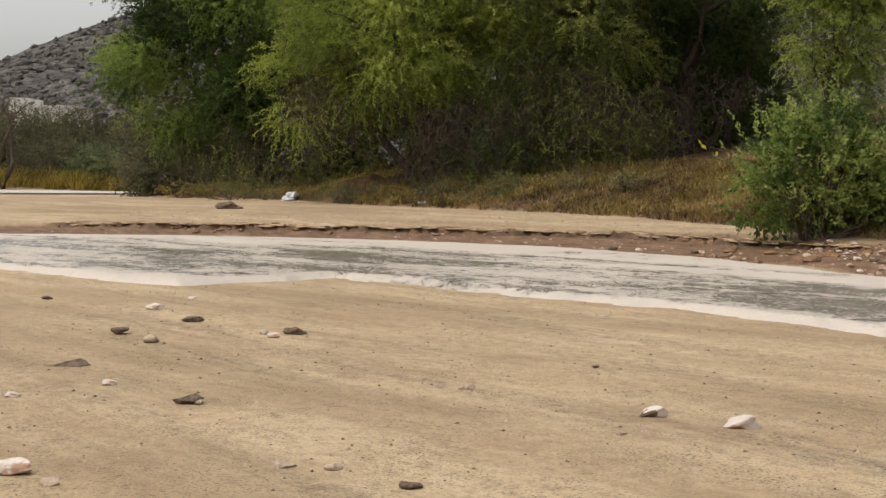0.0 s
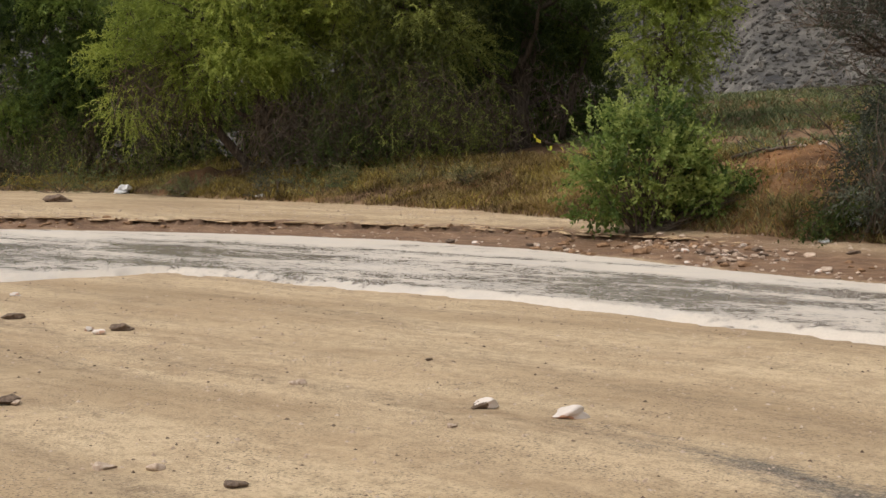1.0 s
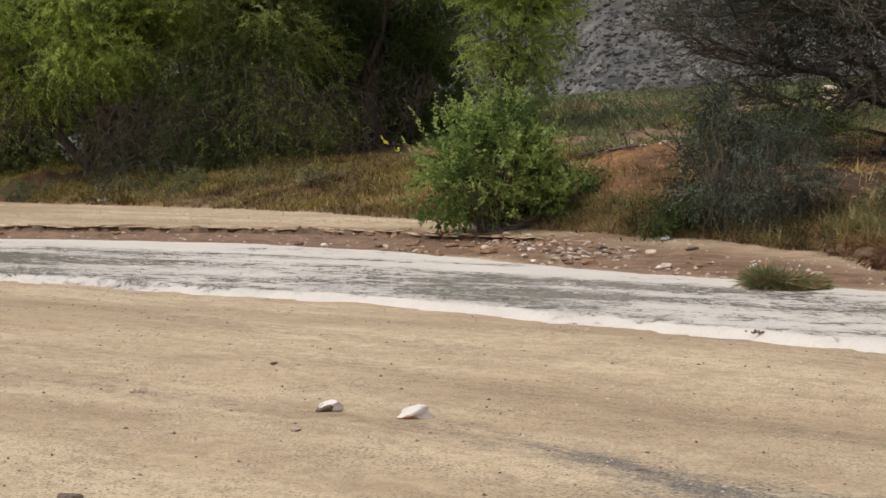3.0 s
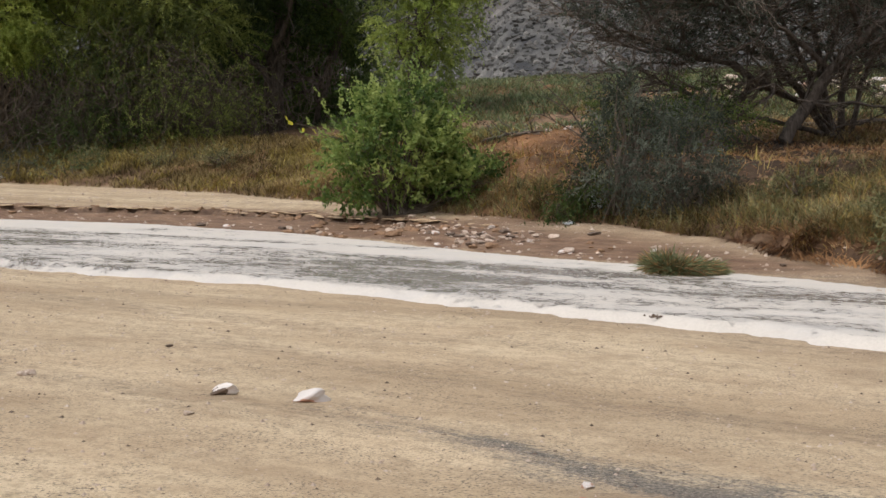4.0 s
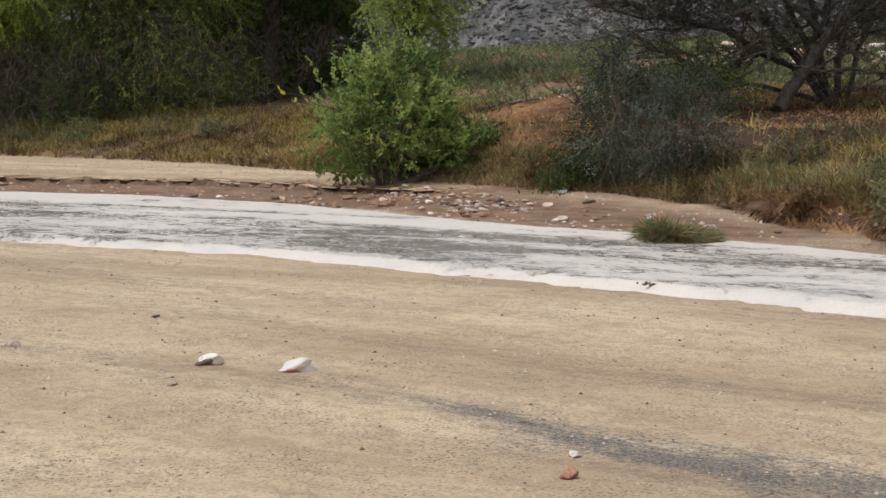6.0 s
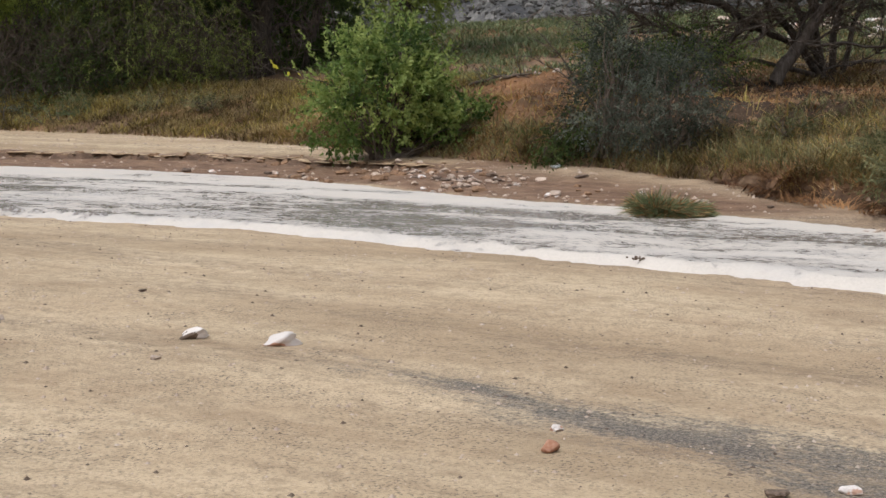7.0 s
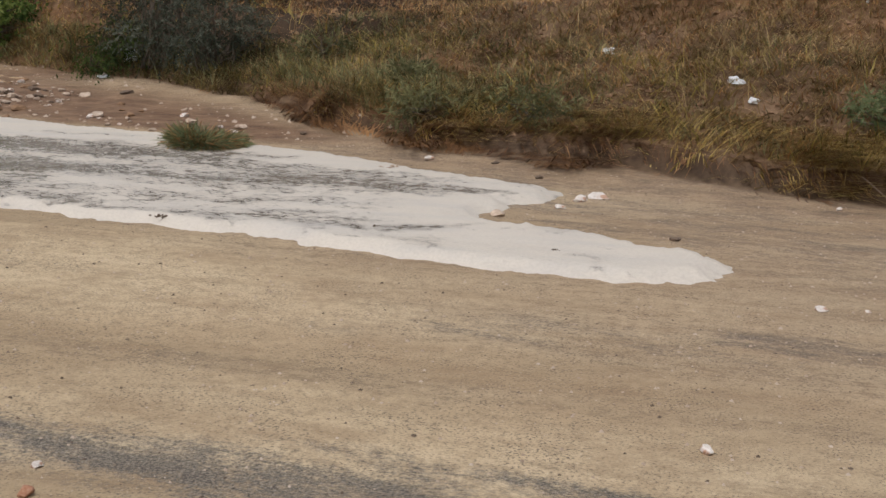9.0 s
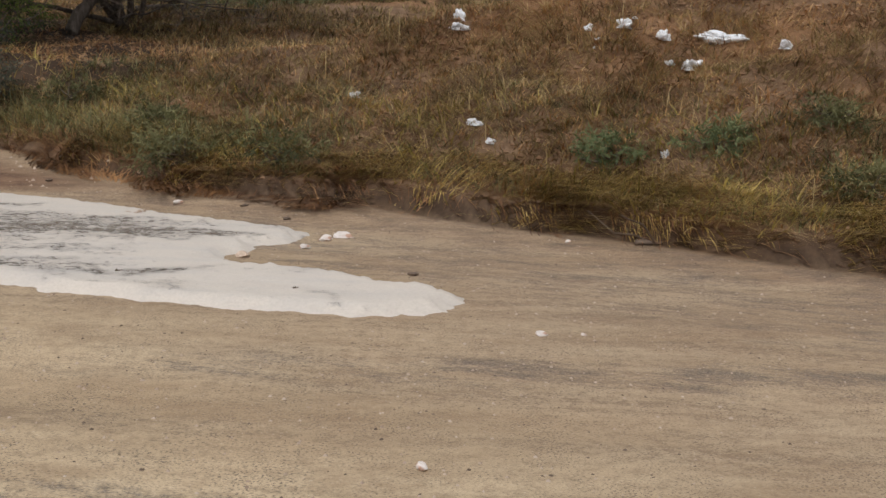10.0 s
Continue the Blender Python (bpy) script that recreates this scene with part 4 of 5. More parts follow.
green = shrub("bush", 4.8, 15.15, [(0.05, 0, 0.72, 0.66, 0.5, 0.56), (0.12, 0, 1.3, 0.36, 0.38, 0.4), (-0.5, 0, 0.98, 0.32, 0.35, 0.34), (0.5, 0, 1.12, 0.26, 0.3, 0.32), (0.85, -0.1, 0.45, 0.36, 0.3, 0.26), (-0.55, 0, 0.48, 0.33, 0.35, 0.33)],
              M_LEAF_BUSH, "fresh green broad-leaved bush at the sand's edge", 21, 1500, 10, 0.24, (0.062, 0.037), 0.05, stems=90, clumps=95, clump=0.2, shell=0.5)
shoots = Soup()
rngs = np.random.RandomState(77)
so, sd = lobe_points(rngs, [(0.05, 0, 0.8, 0.82, 0.5, 0.62), (0.14, 0, 1.3, 0.42, 0.4, 0.44), (-0.5, 0, 1.0, 0.38, 0.35, 0.36), (0.85, 0, 0.45, 0.4, 0.3, 0.26)], 150, 0.88)
sprays(shoots, rngs, so, unit(sd + np.array([0, 0, 0.8])), 14, 0.3, 0.052, 0.03, 0.0, rngs.uniform(0.5, 1.0, 150))
part("shoot_tangle", shoots.mesh("shoot_tangle", M_LEAF_BUSH), green, kind="stuff")
yl = Soup()
rngy = np.random.RandomState(5)
tube(yl, bent(rngy, (-0.3, 0.0, 0.7), (-1.15, 0.2, 1.05), 7, 0.12), np.linspace(0.008, 0.003, 7), 4)
part("twig", yl.mesh("twig", M_TWIG), green)
yl = Soup()
leaves(yl, np.array([(-1.18, 0.2, 1.03), (-1.08, 0.19, 1.0), (-0.97, 0.17, 0.99), (-1.24, 0.2, 1.08)]), np.array([(-0.6, -0.3, 0.5), (0.2, -0.5, -0.6), (0.4, -0.5, -0.5), (-0.5, -0.3, 0.7)]), 0.075, 0.06, rngy)
part("yellow_leaf", yl.mesh("yellow_leaf", M_LEAF_YELLOW), green, "yellowing leaves at a twig's end", "stuff")

shrub("bush", 6.9, 12.2, [(0.02, 0, 0.45, 0.42, 0.4, 0.38), (0.34, -0.1, 0.34, 0.32, 0.3, 0.3), (-0.28, 0.1, 0.42, 0.32, 0.3, 0.34), (0.1, 0, 0.78, 0.36, 0.34, 0.26)],
      M_LEAF_GREY, "grey-green small-leaved bush on the bank", 22, 800, 14, 0.22, (0.034, 0.013), 0.25, stems=60, clumps=48, clump=0.34, shell=0.35)
shrub("bush", 6.62, 12.9, [(0.0, 0, 0.9, 0.3, 0.3, 0.36), (0.05, 0, 1.3, 0.26, 0.28, 0.26), (-0.1, 0, 0.5, 0.28, 0.3, 0.34), (0.3, 0, 1.05, 0.2, 0.25, 0.3)],
      M_LEAF_GREY, "dark grey-green upright bush behind a grey one", 24, 520, 14, 0.24, (0.042, 0.015), 0.1, stems=70, clumps=44, clump=0.3)
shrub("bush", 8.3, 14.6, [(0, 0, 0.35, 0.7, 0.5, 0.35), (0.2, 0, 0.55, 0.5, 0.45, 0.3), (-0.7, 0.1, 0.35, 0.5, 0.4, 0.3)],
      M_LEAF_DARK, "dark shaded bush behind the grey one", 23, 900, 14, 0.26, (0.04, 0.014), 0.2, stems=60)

# dead twiggy undergrowth that hangs and leans under the trees
def tangle(x, y, w, h, n, label, seed, material=None, leaf=M_LEAF_DARK, group="undergrowth under the trees"):
    rng = np.random.RandomState(seed)
    ob = base("twiggy_shrub", x, y, ground_z(x, y) - 0.03, label, "bush", group)
    so, ends = Soup(), []
    for _ in range(n):
        u = rng.randn(2) * np.array([0.42, 0.28]) * w
        z = h * rng.rand() ** 0.8 * (1 - 0.35 * min(abs(u[0]) / w, 1))
        a = np.array([u[0], u[1], max(z, 0.02)])
        way = rng.randn(3) * np.array([0.6, 0.4, 0.8])
        e = a + unit(way) * h * rng.uniform(0.15, 0.45)
        e[2] = max(e[2], 0.0)
        tube(so, bent(rng, a, e, 6, 0.4, rng.uniform(-0.35, 0.15)), np.linspace(0.007, 0.0025, 6), 3)
        ends.append(e)
    part("twig_tangle", so.mesh("twig_tangle", material or M_TWIG_DARK), ob, kind="stuff")
    ends = np.concatenate([np.array(ends), np.array(ends) * np.array([1.0, 1.0, 0.7])])
    cr = Soup()
    sprays(cr, rng, ends, unit(rng.randn(len(ends), 3)), 16, 0.36, 0.055, 0.016, 0.75, rng.rand(len(ends)) * 0.75)
    part("foliage", cr.mesh("foliage", leaf), ob)


for i, (x, y, w, h, n) in enumerate([(1.75, 25.1, 1.0, 1.5, 190), (3.05, 24.7, 1.1, 1.7, 230), (2.4, 25.4, 1.2, 2.2, 250), (4.2, 25.4, 0.8, 1.4, 130), (0.75, 25.9, 0.6, 1.0, 80), (-4.6, 31.3, 1.1, 1.5, 150), (-2.9, 30.6, 0.8, 1.5, 100), (-1.2, 30.2, 1.1, 2.6, 170), (0.3, 29.8, 1.0, 2.4, 140)]):
    tangle(x, y, w, h, n, "brown twiggy shrub with few dark leaves under the trees", 120 + i, leaf=M_LEAF_OLIVE if i % 2 or i == 6 else M_LEAF_DARK, material=M_TWIG if i == 6 else None)
tangle(6.3, 13.2, 0.4, 0.45, 120, "brown leafless twiggy shrub beside a grey bush", 140, group="twiggy shrubs on the bank")
# low herbs along the foot of the trees
for i, (x, y, s, m) in enumerate([(0.35, 24.2, 0.55, M_LEAF_GREY), (-1.7, 26.6, 0.35, M_HERB), (1.6, 24.0, 0.4, M_HERB), (2.9, 23.2, 0.45, M_HERB), (-6.0, 31.2, 0.5, M_GRASS), (-5.2, 31.0, 0.42, M_GRASS), (-4.5, 29.4, 0.85, M_MEADOW), (-3.7, 29.2, 0.6, M_MEADOW), (-1.4, 26.0, 0.5, M_MEADOW), (1.2, 23.6, 0.5, M_MEADOW), (3.6, 22.0, 0.35, M_HERB), (6.85, 12.95, 0.26, M_HERB), (7.7, 11.4, 0.26, M_HERB), (7.3, 8.85, 0.3, M_HERB), (7.75, 8.15, 0.3, M_HERB), (7.55, 9.6, 0.22, M_HERB), (9.1, 5.9, 0.25, M_MEADOW), (9.6, 5.25, 0.22, M_MEADOW), (10.2, 4.66, 0.22, M_HERB), (9.44, 3.95, 0.22, M_HERB), (6.2, 18.5, 0.4, M_HERB)]):
    shrub("herb", x, y, [(0, 0, s * 0.4, s, s * 0.8, s * 0.45), (s * 0.7, 0, s * 0.3, s * 0.6, s * 0.6, s * 0.35), (-s * 0.7, 0.1, s * 0.3, s * 0.6, s * 0.6, s * 0.35)], m, "low leafy weed growing on the bank", 40 + i, 130, 10, s * 0.5, (0.055, 0.013), 0.1, stems=10, category="weed", group="weeds on the bank", clumps=22, shell=0.2)
# the thicket on the far side, upstream
for i, (x, y, w, h, m) in enumerate([(-19.0, 60.5, 2.2, 1.6, M_SCRUB), (-16.5, 60.0, 1.5, 1.1, M_MEADOW), (-14.6, 59.0, 1.8, 1.5, M_MEADOW), (-12.2, 56, 2.0, 2.6, M_SCRUB), (-13.6, 60, 2.4, 2.4, M_SCRUB), (-17.4, 63, 2.2, 2.6, M_SCRUB), (-21.0, 63, 2.6, 2.8, M_SCRUB), (-10.4, 52, 1.4, 1.6, M_SCRUB), (-9.2, 44, 1.3, 1.4, M_SCRUB), (-8.0, 38, 1.1, 1.2, M_SCRUB), (-15.2, 68, 2.6, 4.2, M_LEAF_LIME), (-11.0, 62, 2.2, 3.3, M_LEAF_DARK), (-24, 66, 3.0, 3.6, M_SCRUB), (-26.5, 74, 3.0, 4.2, M_SCRUB), (-20, 72, 3.0, 4.0, M_SCRUB), (-16.5, 72, 2.6, 3.6, M_SCRUB)]):
    h *= 1.3
    shrub("bush", x, y, [(0, 0, h * 0.45, w, w * 0.7, h * 0.45), (w * 0.5, 0, h * 0.35, w * 0.6, w * 0.5, h * 0.4), (-w * 0.5, 0, h * 0.5, w * 0.6, w * 0.5, h * 0.45)], m, "olive scrub bush beyond the upstream bend", 70 + i, 520, 12, 0.6, (0.16, 0.045), 0.2, stems=40, group="scrub beyond the bend", clump=0.3, clumps=50)

for i, (x, y, w, h) in enumerate([(-28.5, 82, 3.2, 3.7), (-24.5, 80, 2.8, 3.3), (-31.5, 80, 2.6, 3.5), (-20.5, 79, 2.6, 3.2)]):
    shrub("bush", x, y, [(0, 0, h * 0.45, w, w * 0.6, h * 0.42), (w * 0.5, 0, h * 0.4, w * 0.6, w * 0.5, h * 0.4), (-w * 0.5, 0, h * 0.5, w * 0.6, w * 0.5, h * 0.38)], M_SCRUB, "dense olive scrub bush in front of the house", 95 + i, 1500, 10, 0.7, (0.26, 0.10), 0.2, stems=20, group="scrub beyond the bend", clump=0.4, clumps=60)

# a bare dead tree beside the scrub
dead = base("dead_tree", -20.6, 57.5, ground_z(-20.6, 57.5), "bare dead tree standing in the scrub", "tree")
dd = Soup()
rngd = np.random.RandomState(8)
for k in range(5):
    e = np.array([rngd.uniform(-0.6, 1.2), 0.2 * rngd.randn(), rngd.uniform(3.2, 5.0)])
    ln = bent(rngd, (0.1 * k, 0, -0.1), e, 8, 0.3)
    tube(dd, ln, np.linspace(0.13, 0.03, 8), 6)
    for _ in range(5):
        j = rngd.randint(3, 8)
        tube(dd, bent(rngd, ln[j], ln[j] + np.array([rngd.randn() * 0.8, 0.2, rngd.uniform(0.1, 0.9)]), 5, 0.3), np.linspace(0.045, 0.015, 5), 4)
part("trunk", dd.mesh("trunk", M_BARK, True), dead)


# ---- grass on the bank ----
def scatter(rng, box, n, test):
    x = rng.uniform(box[0], box[1], n)
    y = rng.uniform(box[2], box[3], n)
    k = test(x, y)
    return x[k], y[k]


def blades(name, x, y, tall, wide, lean, material, label, rng, hang=None, bend=0.5, combed=0.5, drop=0.0):
    """Grass: each blade three quads that bend over."""
    n = len(x)
    z = height(x, y)[0] - 0.01
    at = np.stack([x, y, z], -1)
    ang = rng.uniform(0, 2 * math.pi, n)
    way = np.stack([np.cos(ang), np.sin(ang), np.zeros(n)], -1)
    swirl = FLOW + 9.0 * (fbm(x * 2.3, y * 2.3, 4) - 0.5)
    comb = np.stack([np.cos(swirl), np.sin(swirl), np.zeros(n)], -1)
    way = unit(way * (1 - combed) + comb * combed * 1.4)
    if hang is not None:
        way = unit(way * 0.9 + np.array(hang)[None, :])
    L = (tall * rng.uniform(0.45, 1.35, n) * (0.6 + 0.8 * fbm(x * 1.3, y * 1.3, 3)))[:, None]
    ln = lean * rng.uniform(0.3, 1.5, (n, 1))
    side = np.stack([-way[:, 1], way[:, 0], np.zeros(n)], -1) * wide * rng.uniform(0.6, 1.4, (n, 1))
    rows = []
    for t in (0.0, 0.4, 0.75, 1.0):
        p = at + way * L * (ln * t + bend * ln * t * t) + np.array([0, 0, 1.0]) * L * ((1 - 0.6 * (drop > 0)) * t - (0.42 * np.minimum(ln, 1.6) * (drop == 0) + drop) * t * t)
        w = side * (1 - t) ** 0.6 + side * 0.08
        rows.append((p - w, p + w))
    v = np.stack([rows[0][0], rows[0][1], rows[1][0], rows[1][1], rows[2][0], rows[2][1], rows[3][0], rows[3][1]], 1)
    i = np.arange(n)[:, None] * 8
    f = np.concatenate([i + np.array([[0, 1, 3, 2]]), i + np.array([[2, 3, 5, 4]]), i + np.array([[4, 5, 7, 6]])])
    me = mesh_np(name, v, f, material)
    toned(me, np.repeat(np.clip(0.5 + 1.5 * (fbm(x * 1.9, y * 1.9, 0) - 0.5) + 1.5 * (vnoise(x * 13, y * 13, 2) - 0.5) + 0.28 * rng.randn(n), 0, 1), 8))
    return tagged(new(name, me), label, "grass", kind="stuff")


rg = np.random.RandomState(3)
BANK = (4.0, 17.0, 1.0, 19.0)


def on_bank(lo, hi, thick, scale=1.6, seed=1):
    def test(x, y):
        d = foot_distance(x, y)
        return (d > lo) & (d < hi) & (fbm(x * scale, y * scale, seed) + 0.35 * (rg.rand(len(x)) - 0.5) + 0.55 * (vnoise(x * 9, y * 9, seed + 1) - 0.5) > thick)
    return test


def open_bank(lo, hi, thick, scale, seed, keep=0.06):
    """Bank grass, thin where dead leaves lie and crown shade is painted."""
    t = on_bank(lo, hi, thick, scale, seed)
    return lambda x, y: t(x, y) & (rg.rand(len(x)) > (1 - keep) * litter_and_shade(x, y)) & (rg.rand(len(x)) > 0.93 * bare(x, y))


# pale straw thins out past y 9, standing in for the tree's shade
x, y = scatter(rg, BANK, 260000, lambda x, y: open_bank(0.06, 9.0, 0.42, 1.2, 1)(x, y) & (rg.rand(len(x)) > 0.8 * smooth(9.0, 11.5, y)))
blades("dry_grass", x, y, 0.15, 0.0032, 1.7, M_STRAW, "dry straw-coloured grass lying over the bank", rg, combed=0.3)
x, y = scatter(rg, BANK, 185000, open_bank(0.15, 9.0, 0.43, 1.1, 4, 0.45))
blades("rusty_grass", x, y, 0.11, 0.0042, 1.2, M_RUST, "rust-brown dead grass and weeds on the bank", rg, combed=0.2)
x, y = scatter(rg, BANK, 75000, lambda x, y: open_bank(-0.03, 1.5, 0.48, 1.4, 2, 0.5)(x, y) & (foot_distance(x, y) > 0.25 * smooth(7.2, 8.0, y) * smooth(11.2, 10.4, y)))
blades("green_grass", x, y, 0.20, 0.0045, 1.3, M_GRASS, "green and yellowing grass near the bank's foot", rg, combed=0.15)
x, y = scatter(rg, (5.6, 11.0, 0.5, 10.2), 80000, lambda x, y: (foot_distance(x, y) > -0.02) & (foot_distance(x, y) < 0.52) & (fbm(x * 2.2, y * 2.2, 5) > 0.33))
blades("matted_grass", x, y, 0.25, 0.0038, 2.3, M_MAT, "flattened wet yellow-brown grass combed along the cut bank", rg, hang=(0.8, -0.75, 0.0), bend=0.1)
x, y = scatter(rg, (5.6, 11.0, 0.5, 10.2), 95000, lambda x, y: (foot_distance(x, y) > -0.03) & (foot_distance(x, y) < 0.24) & (fbm(x * 2.6, y * 2.6, 1) > 0.2))
blades("hanging_grass", x, y, 0.15, 0.0038, 0.7, M_MAT, "yellow-green grass hanging over the cut bank", rg, hang=(0.1, -1.0, 0.0), bend=0.1, drop=0.95)
x, y = scatter(rg, (5.6, 11.0, 0.5, 8.0), 22000, lambda x, y: (foot_distance(x, y) > 0.04) & (foot_distance(x, y) < 0.22) & (fbm(x * 3.1, y * 3.1, 2) + 0.3 * (rg.rand(len(x)) - 0.5) > 0.36))
blades("hanging_grass", x, y, 0.19, 0.0036, 0.75, M_ROOT, "brown dead grass hanging down the cut bank", rg, hang=(-0.9, -0.9, 0.0), bend=0.1, drop=1.0)
x, y = scatter(rg, (5.6, 11.0, 0.5, 14.0), 45000, lambda x, y: (foot_distance(x, y) > -0.06) & (foot_distance(x, y) < 0.14))
blades("root_fringe", x, y, 0.12, 0.006, 1.2, M_ROOT, "dark roots and dead stems in the cut bank", rg, hang=(-0.1, -1.0, 0.0), bend=0.1, drop=0.5)
x, y = scatter(rg, (5.8, 9.5, 4.0, 11.0), 60000, lambda x, y: (foot_distance(x, y) > -0.25) & (foot_distance(x, y) < 0.35) & (y > 7.3) & (fbm(x * 1.7, y * 1.7, 4) + 0.3 * (rg.rand(len(x)) - 0.5) > 0.34))
blades("flood_debris", x, y, 0.10, 0.005, 2.0, M_ROOT, "brown flattened plant debris left along the bank's foot", rg, combed=0.5)
x, y = scatter(rg, (4.4, 10.0, 8.6, 17.5), 95000, lambda x, y: (foot_distance(x, y) > 0.3 * smooth(11.2, 10.2, y) - 0.05) & (foot_distance(x, y) < 0.25 + 0.9 * fbm(x * 1.3, y * 1.3, 2)) & (fbm(x * 2.4, y * 2.4, 3) + 0.4 * (rg.rand(len(x)) - 0.5) > 0.45))
blades("green_grass", x, y, 0.16, 0.005, 1.0, M_DULL, "olive and brown grass standing along the bank's foot", rg, combed=0.1)
x, y = scatter(rg, (4.4, 10.0, 8.6, 17.5), 40000, lambda x, y: (foot_distance(x, y) > 0.3 * smooth(11.2, 10.2, y) - 0.02) & (foot_distance(x, y) < 0.25 + 0.9 * fbm(x * 1.6, y * 1.6, 5)) & (fbm(x * 1.9, y * 1.9, 0) + 0.3 * (rg.rand(len(x)) - 0.5) > 0.54))
blades("green_grass", x, y, 0.20, 0.005, 0.8, M_HERB, "green weeds among the grass at the bank's foot", rg, combed=0.1)
x, y = scatter(rg, (5.6, 12.5, 1.0, 12.0), 90000, on_bank(0.2, 3.6, 0.47, 1.7, 3))
blades("green_grass", x, y, 0.12, 0.0035, 1.1, M_DULL, "olive-brown grass scattered over the bank", rg, combed=0.1)
x, y = scatter(rg, (5.6, 10.5, 4.0, 12.0), 45000, on_bank(0.15, 1.8, 0.52, 1.1, 5))
blades("green_grass", x, y, 0.13, 0.0035, 0.9, M_HERB, "grey-green grass growing in patches on the bank", rg, combed=0.1)
x, y = scatter(rg, (5.5, 12.5, 4.0, 13.0), 3500, lambda x, y: (foot_distance(x, y) > 0.05) & (foot_distance(x, y) < 3.5) & (fbm(x * 1.5, y * 1.5, 1) > 0.52))
blades("dry_grass", x, y, 0.24, 0.003, 0.45, M_STRAW, "tall dry stalks standing on the bank", rg, combed=0.0)
x, y = scatter(rg, (-8, 7.5, 15.5, 32), 130000, lambda x, y: (foot_distance(x, y) > -0.1) & (foot_distance(x, y) < 4.0) & (fbm(x * 0.9, y * 0.9, 1) > 0.36 + 0.6 * bare(x, y)))
blades("dry_grass", x, y, 0.15, 0.006, 0.9, M_DULL, "dull dry grass under the trees", rg, combed=0.15)
x, y = scatter(rg, (-8, 7.5, 15.5, 32), 110000, lambda x, y: (foot_distance(x, y) > 0.0) & (foot_distance(x, y) < 3.0) & (fbm(x * 0.8, y * 0.8, 4) > 0.42 + 0.6 * bare(x, y)))
blades("green_grass", x, y, 0.18, 0.006, 0.8, M_GRASS, "olive grass under the trees", rg, combed=0.1)
x, y = scatter(rg, (2.6, 5.4, 15.4, 20), 16000, lambda x, y: (foot_distance(x, y) > 0.0) & (foot_distance(x, y) < 1.8) & (fbm(x * 1.1, y * 1.1, 2) > 0.42))
blades("dry_grass", x, y, 0.17, 0.005, 0.9, M_STRAW, "straw-coloured grass beside the green bush", rg, combed=0.1)
x, y = scatter(rg, (-4, 6.5, 15.5, 27), 60000, lambda x, y: (foot_distance(x, y) > 0.0) & (foot_distance(x, y) < 5.0) & (rg.rand(len(x)) > bare(x, y)))
blades("dry_grass", x, y, 0.13, 0.006, 1.0, M_DULL, "thin dull grass between the trees and the sand", rg, combed=0.1)
x, y = scatter(rg, (6.5, 22, 17, 40), 120000, lambda x, y: (foot_distance(x, y) > 2.0) & (fbm(x * 0.4, y * 0.4, 3) > 0.36))
blades("green_grass", x, y, 0.17, 0.009, 1.0, M_MEADOW, "green meadow at the foot of the hill", rg, combed=0.05)
x, y = scatter(rg, (6.5, 22, 17, 40), 30000, lambda x, y: (foot_distance(x, y) > 2.0) & (fbm(x * 0.5, y * 0.5, 1) > 0.48))
blades("dry_grass", x, y, 0.15, 0.009, 1.0, M_DULL, "dry grass among the green of the meadow", rg, combed=0.05)
x, y = scatter(rg, (-30, -9, 50, 66), 60000, lambda x, y: (foot_distance(x, y) > -0.5))
blades("dry_grass", x, y, 0.6, 0.02, 0.5, M_GRASS, "tall yellow-green grass beyond the upstream water", rg)

x, y = scatter(rg, (10, 25, 4, 24), 90000, lambda x, y: (foot_distance(x, y) > 4.0) & (fbm(x * 0.8, y * 0.8, 5) > 0.33))
blades("dry_grass", x, y, 0.16, 0.007, 1.0, M_DULL, "dull grass over the top of the bank", rg, combed=0.1)

# the single tuft at the water's edge
tuft = base("grass_tuft", 5.47, 9.35, ground_z(5.47, 9.35), "green and brown grass tuft lying at the water's edge", "grass")
n = 2600
ang = rg.uniform(0, 2 * math.pi, n)
rr = rg.rand(n) ** 0.5
o = np.stack([np.cos(ang) * rr * 0.19, np.sin(ang) * rr * 0.13, np.full(n, 0.03)], -1)
wy = unit(np.stack([np.cos(ang) * 0.9 + 0.45, np.sin(ang) * 0.7, rg.uniform(0.15, 1.0, n)], -1) + 0.25 * rg.randn(n, 3) * np.array([1, 1, 0.3]))
for mat, lo, hi, nm, lb in ((M_HERB, 0, 1000, "blade_tangle", ""), (M_MEADOW, 1000, 2000, "blade_tangle", ""), (M_RUST, 2000, 2600, "dead_blade_tangle", "brown dead blades")):
    tv = Soup()
    for k in range(3):
        leaves(tv, o[lo:hi] + wy[lo:hi] * 0.06 * k, wy[lo:hi] + np.array([0, 0, -0.28 * k]) + 0.15 * rg.randn(hi - lo, 3), 0.11, 0.006, rg, rg.rand(hi - lo))
    part(nm, tv.mesh(nm, mat), tuft, lb, "stuff")


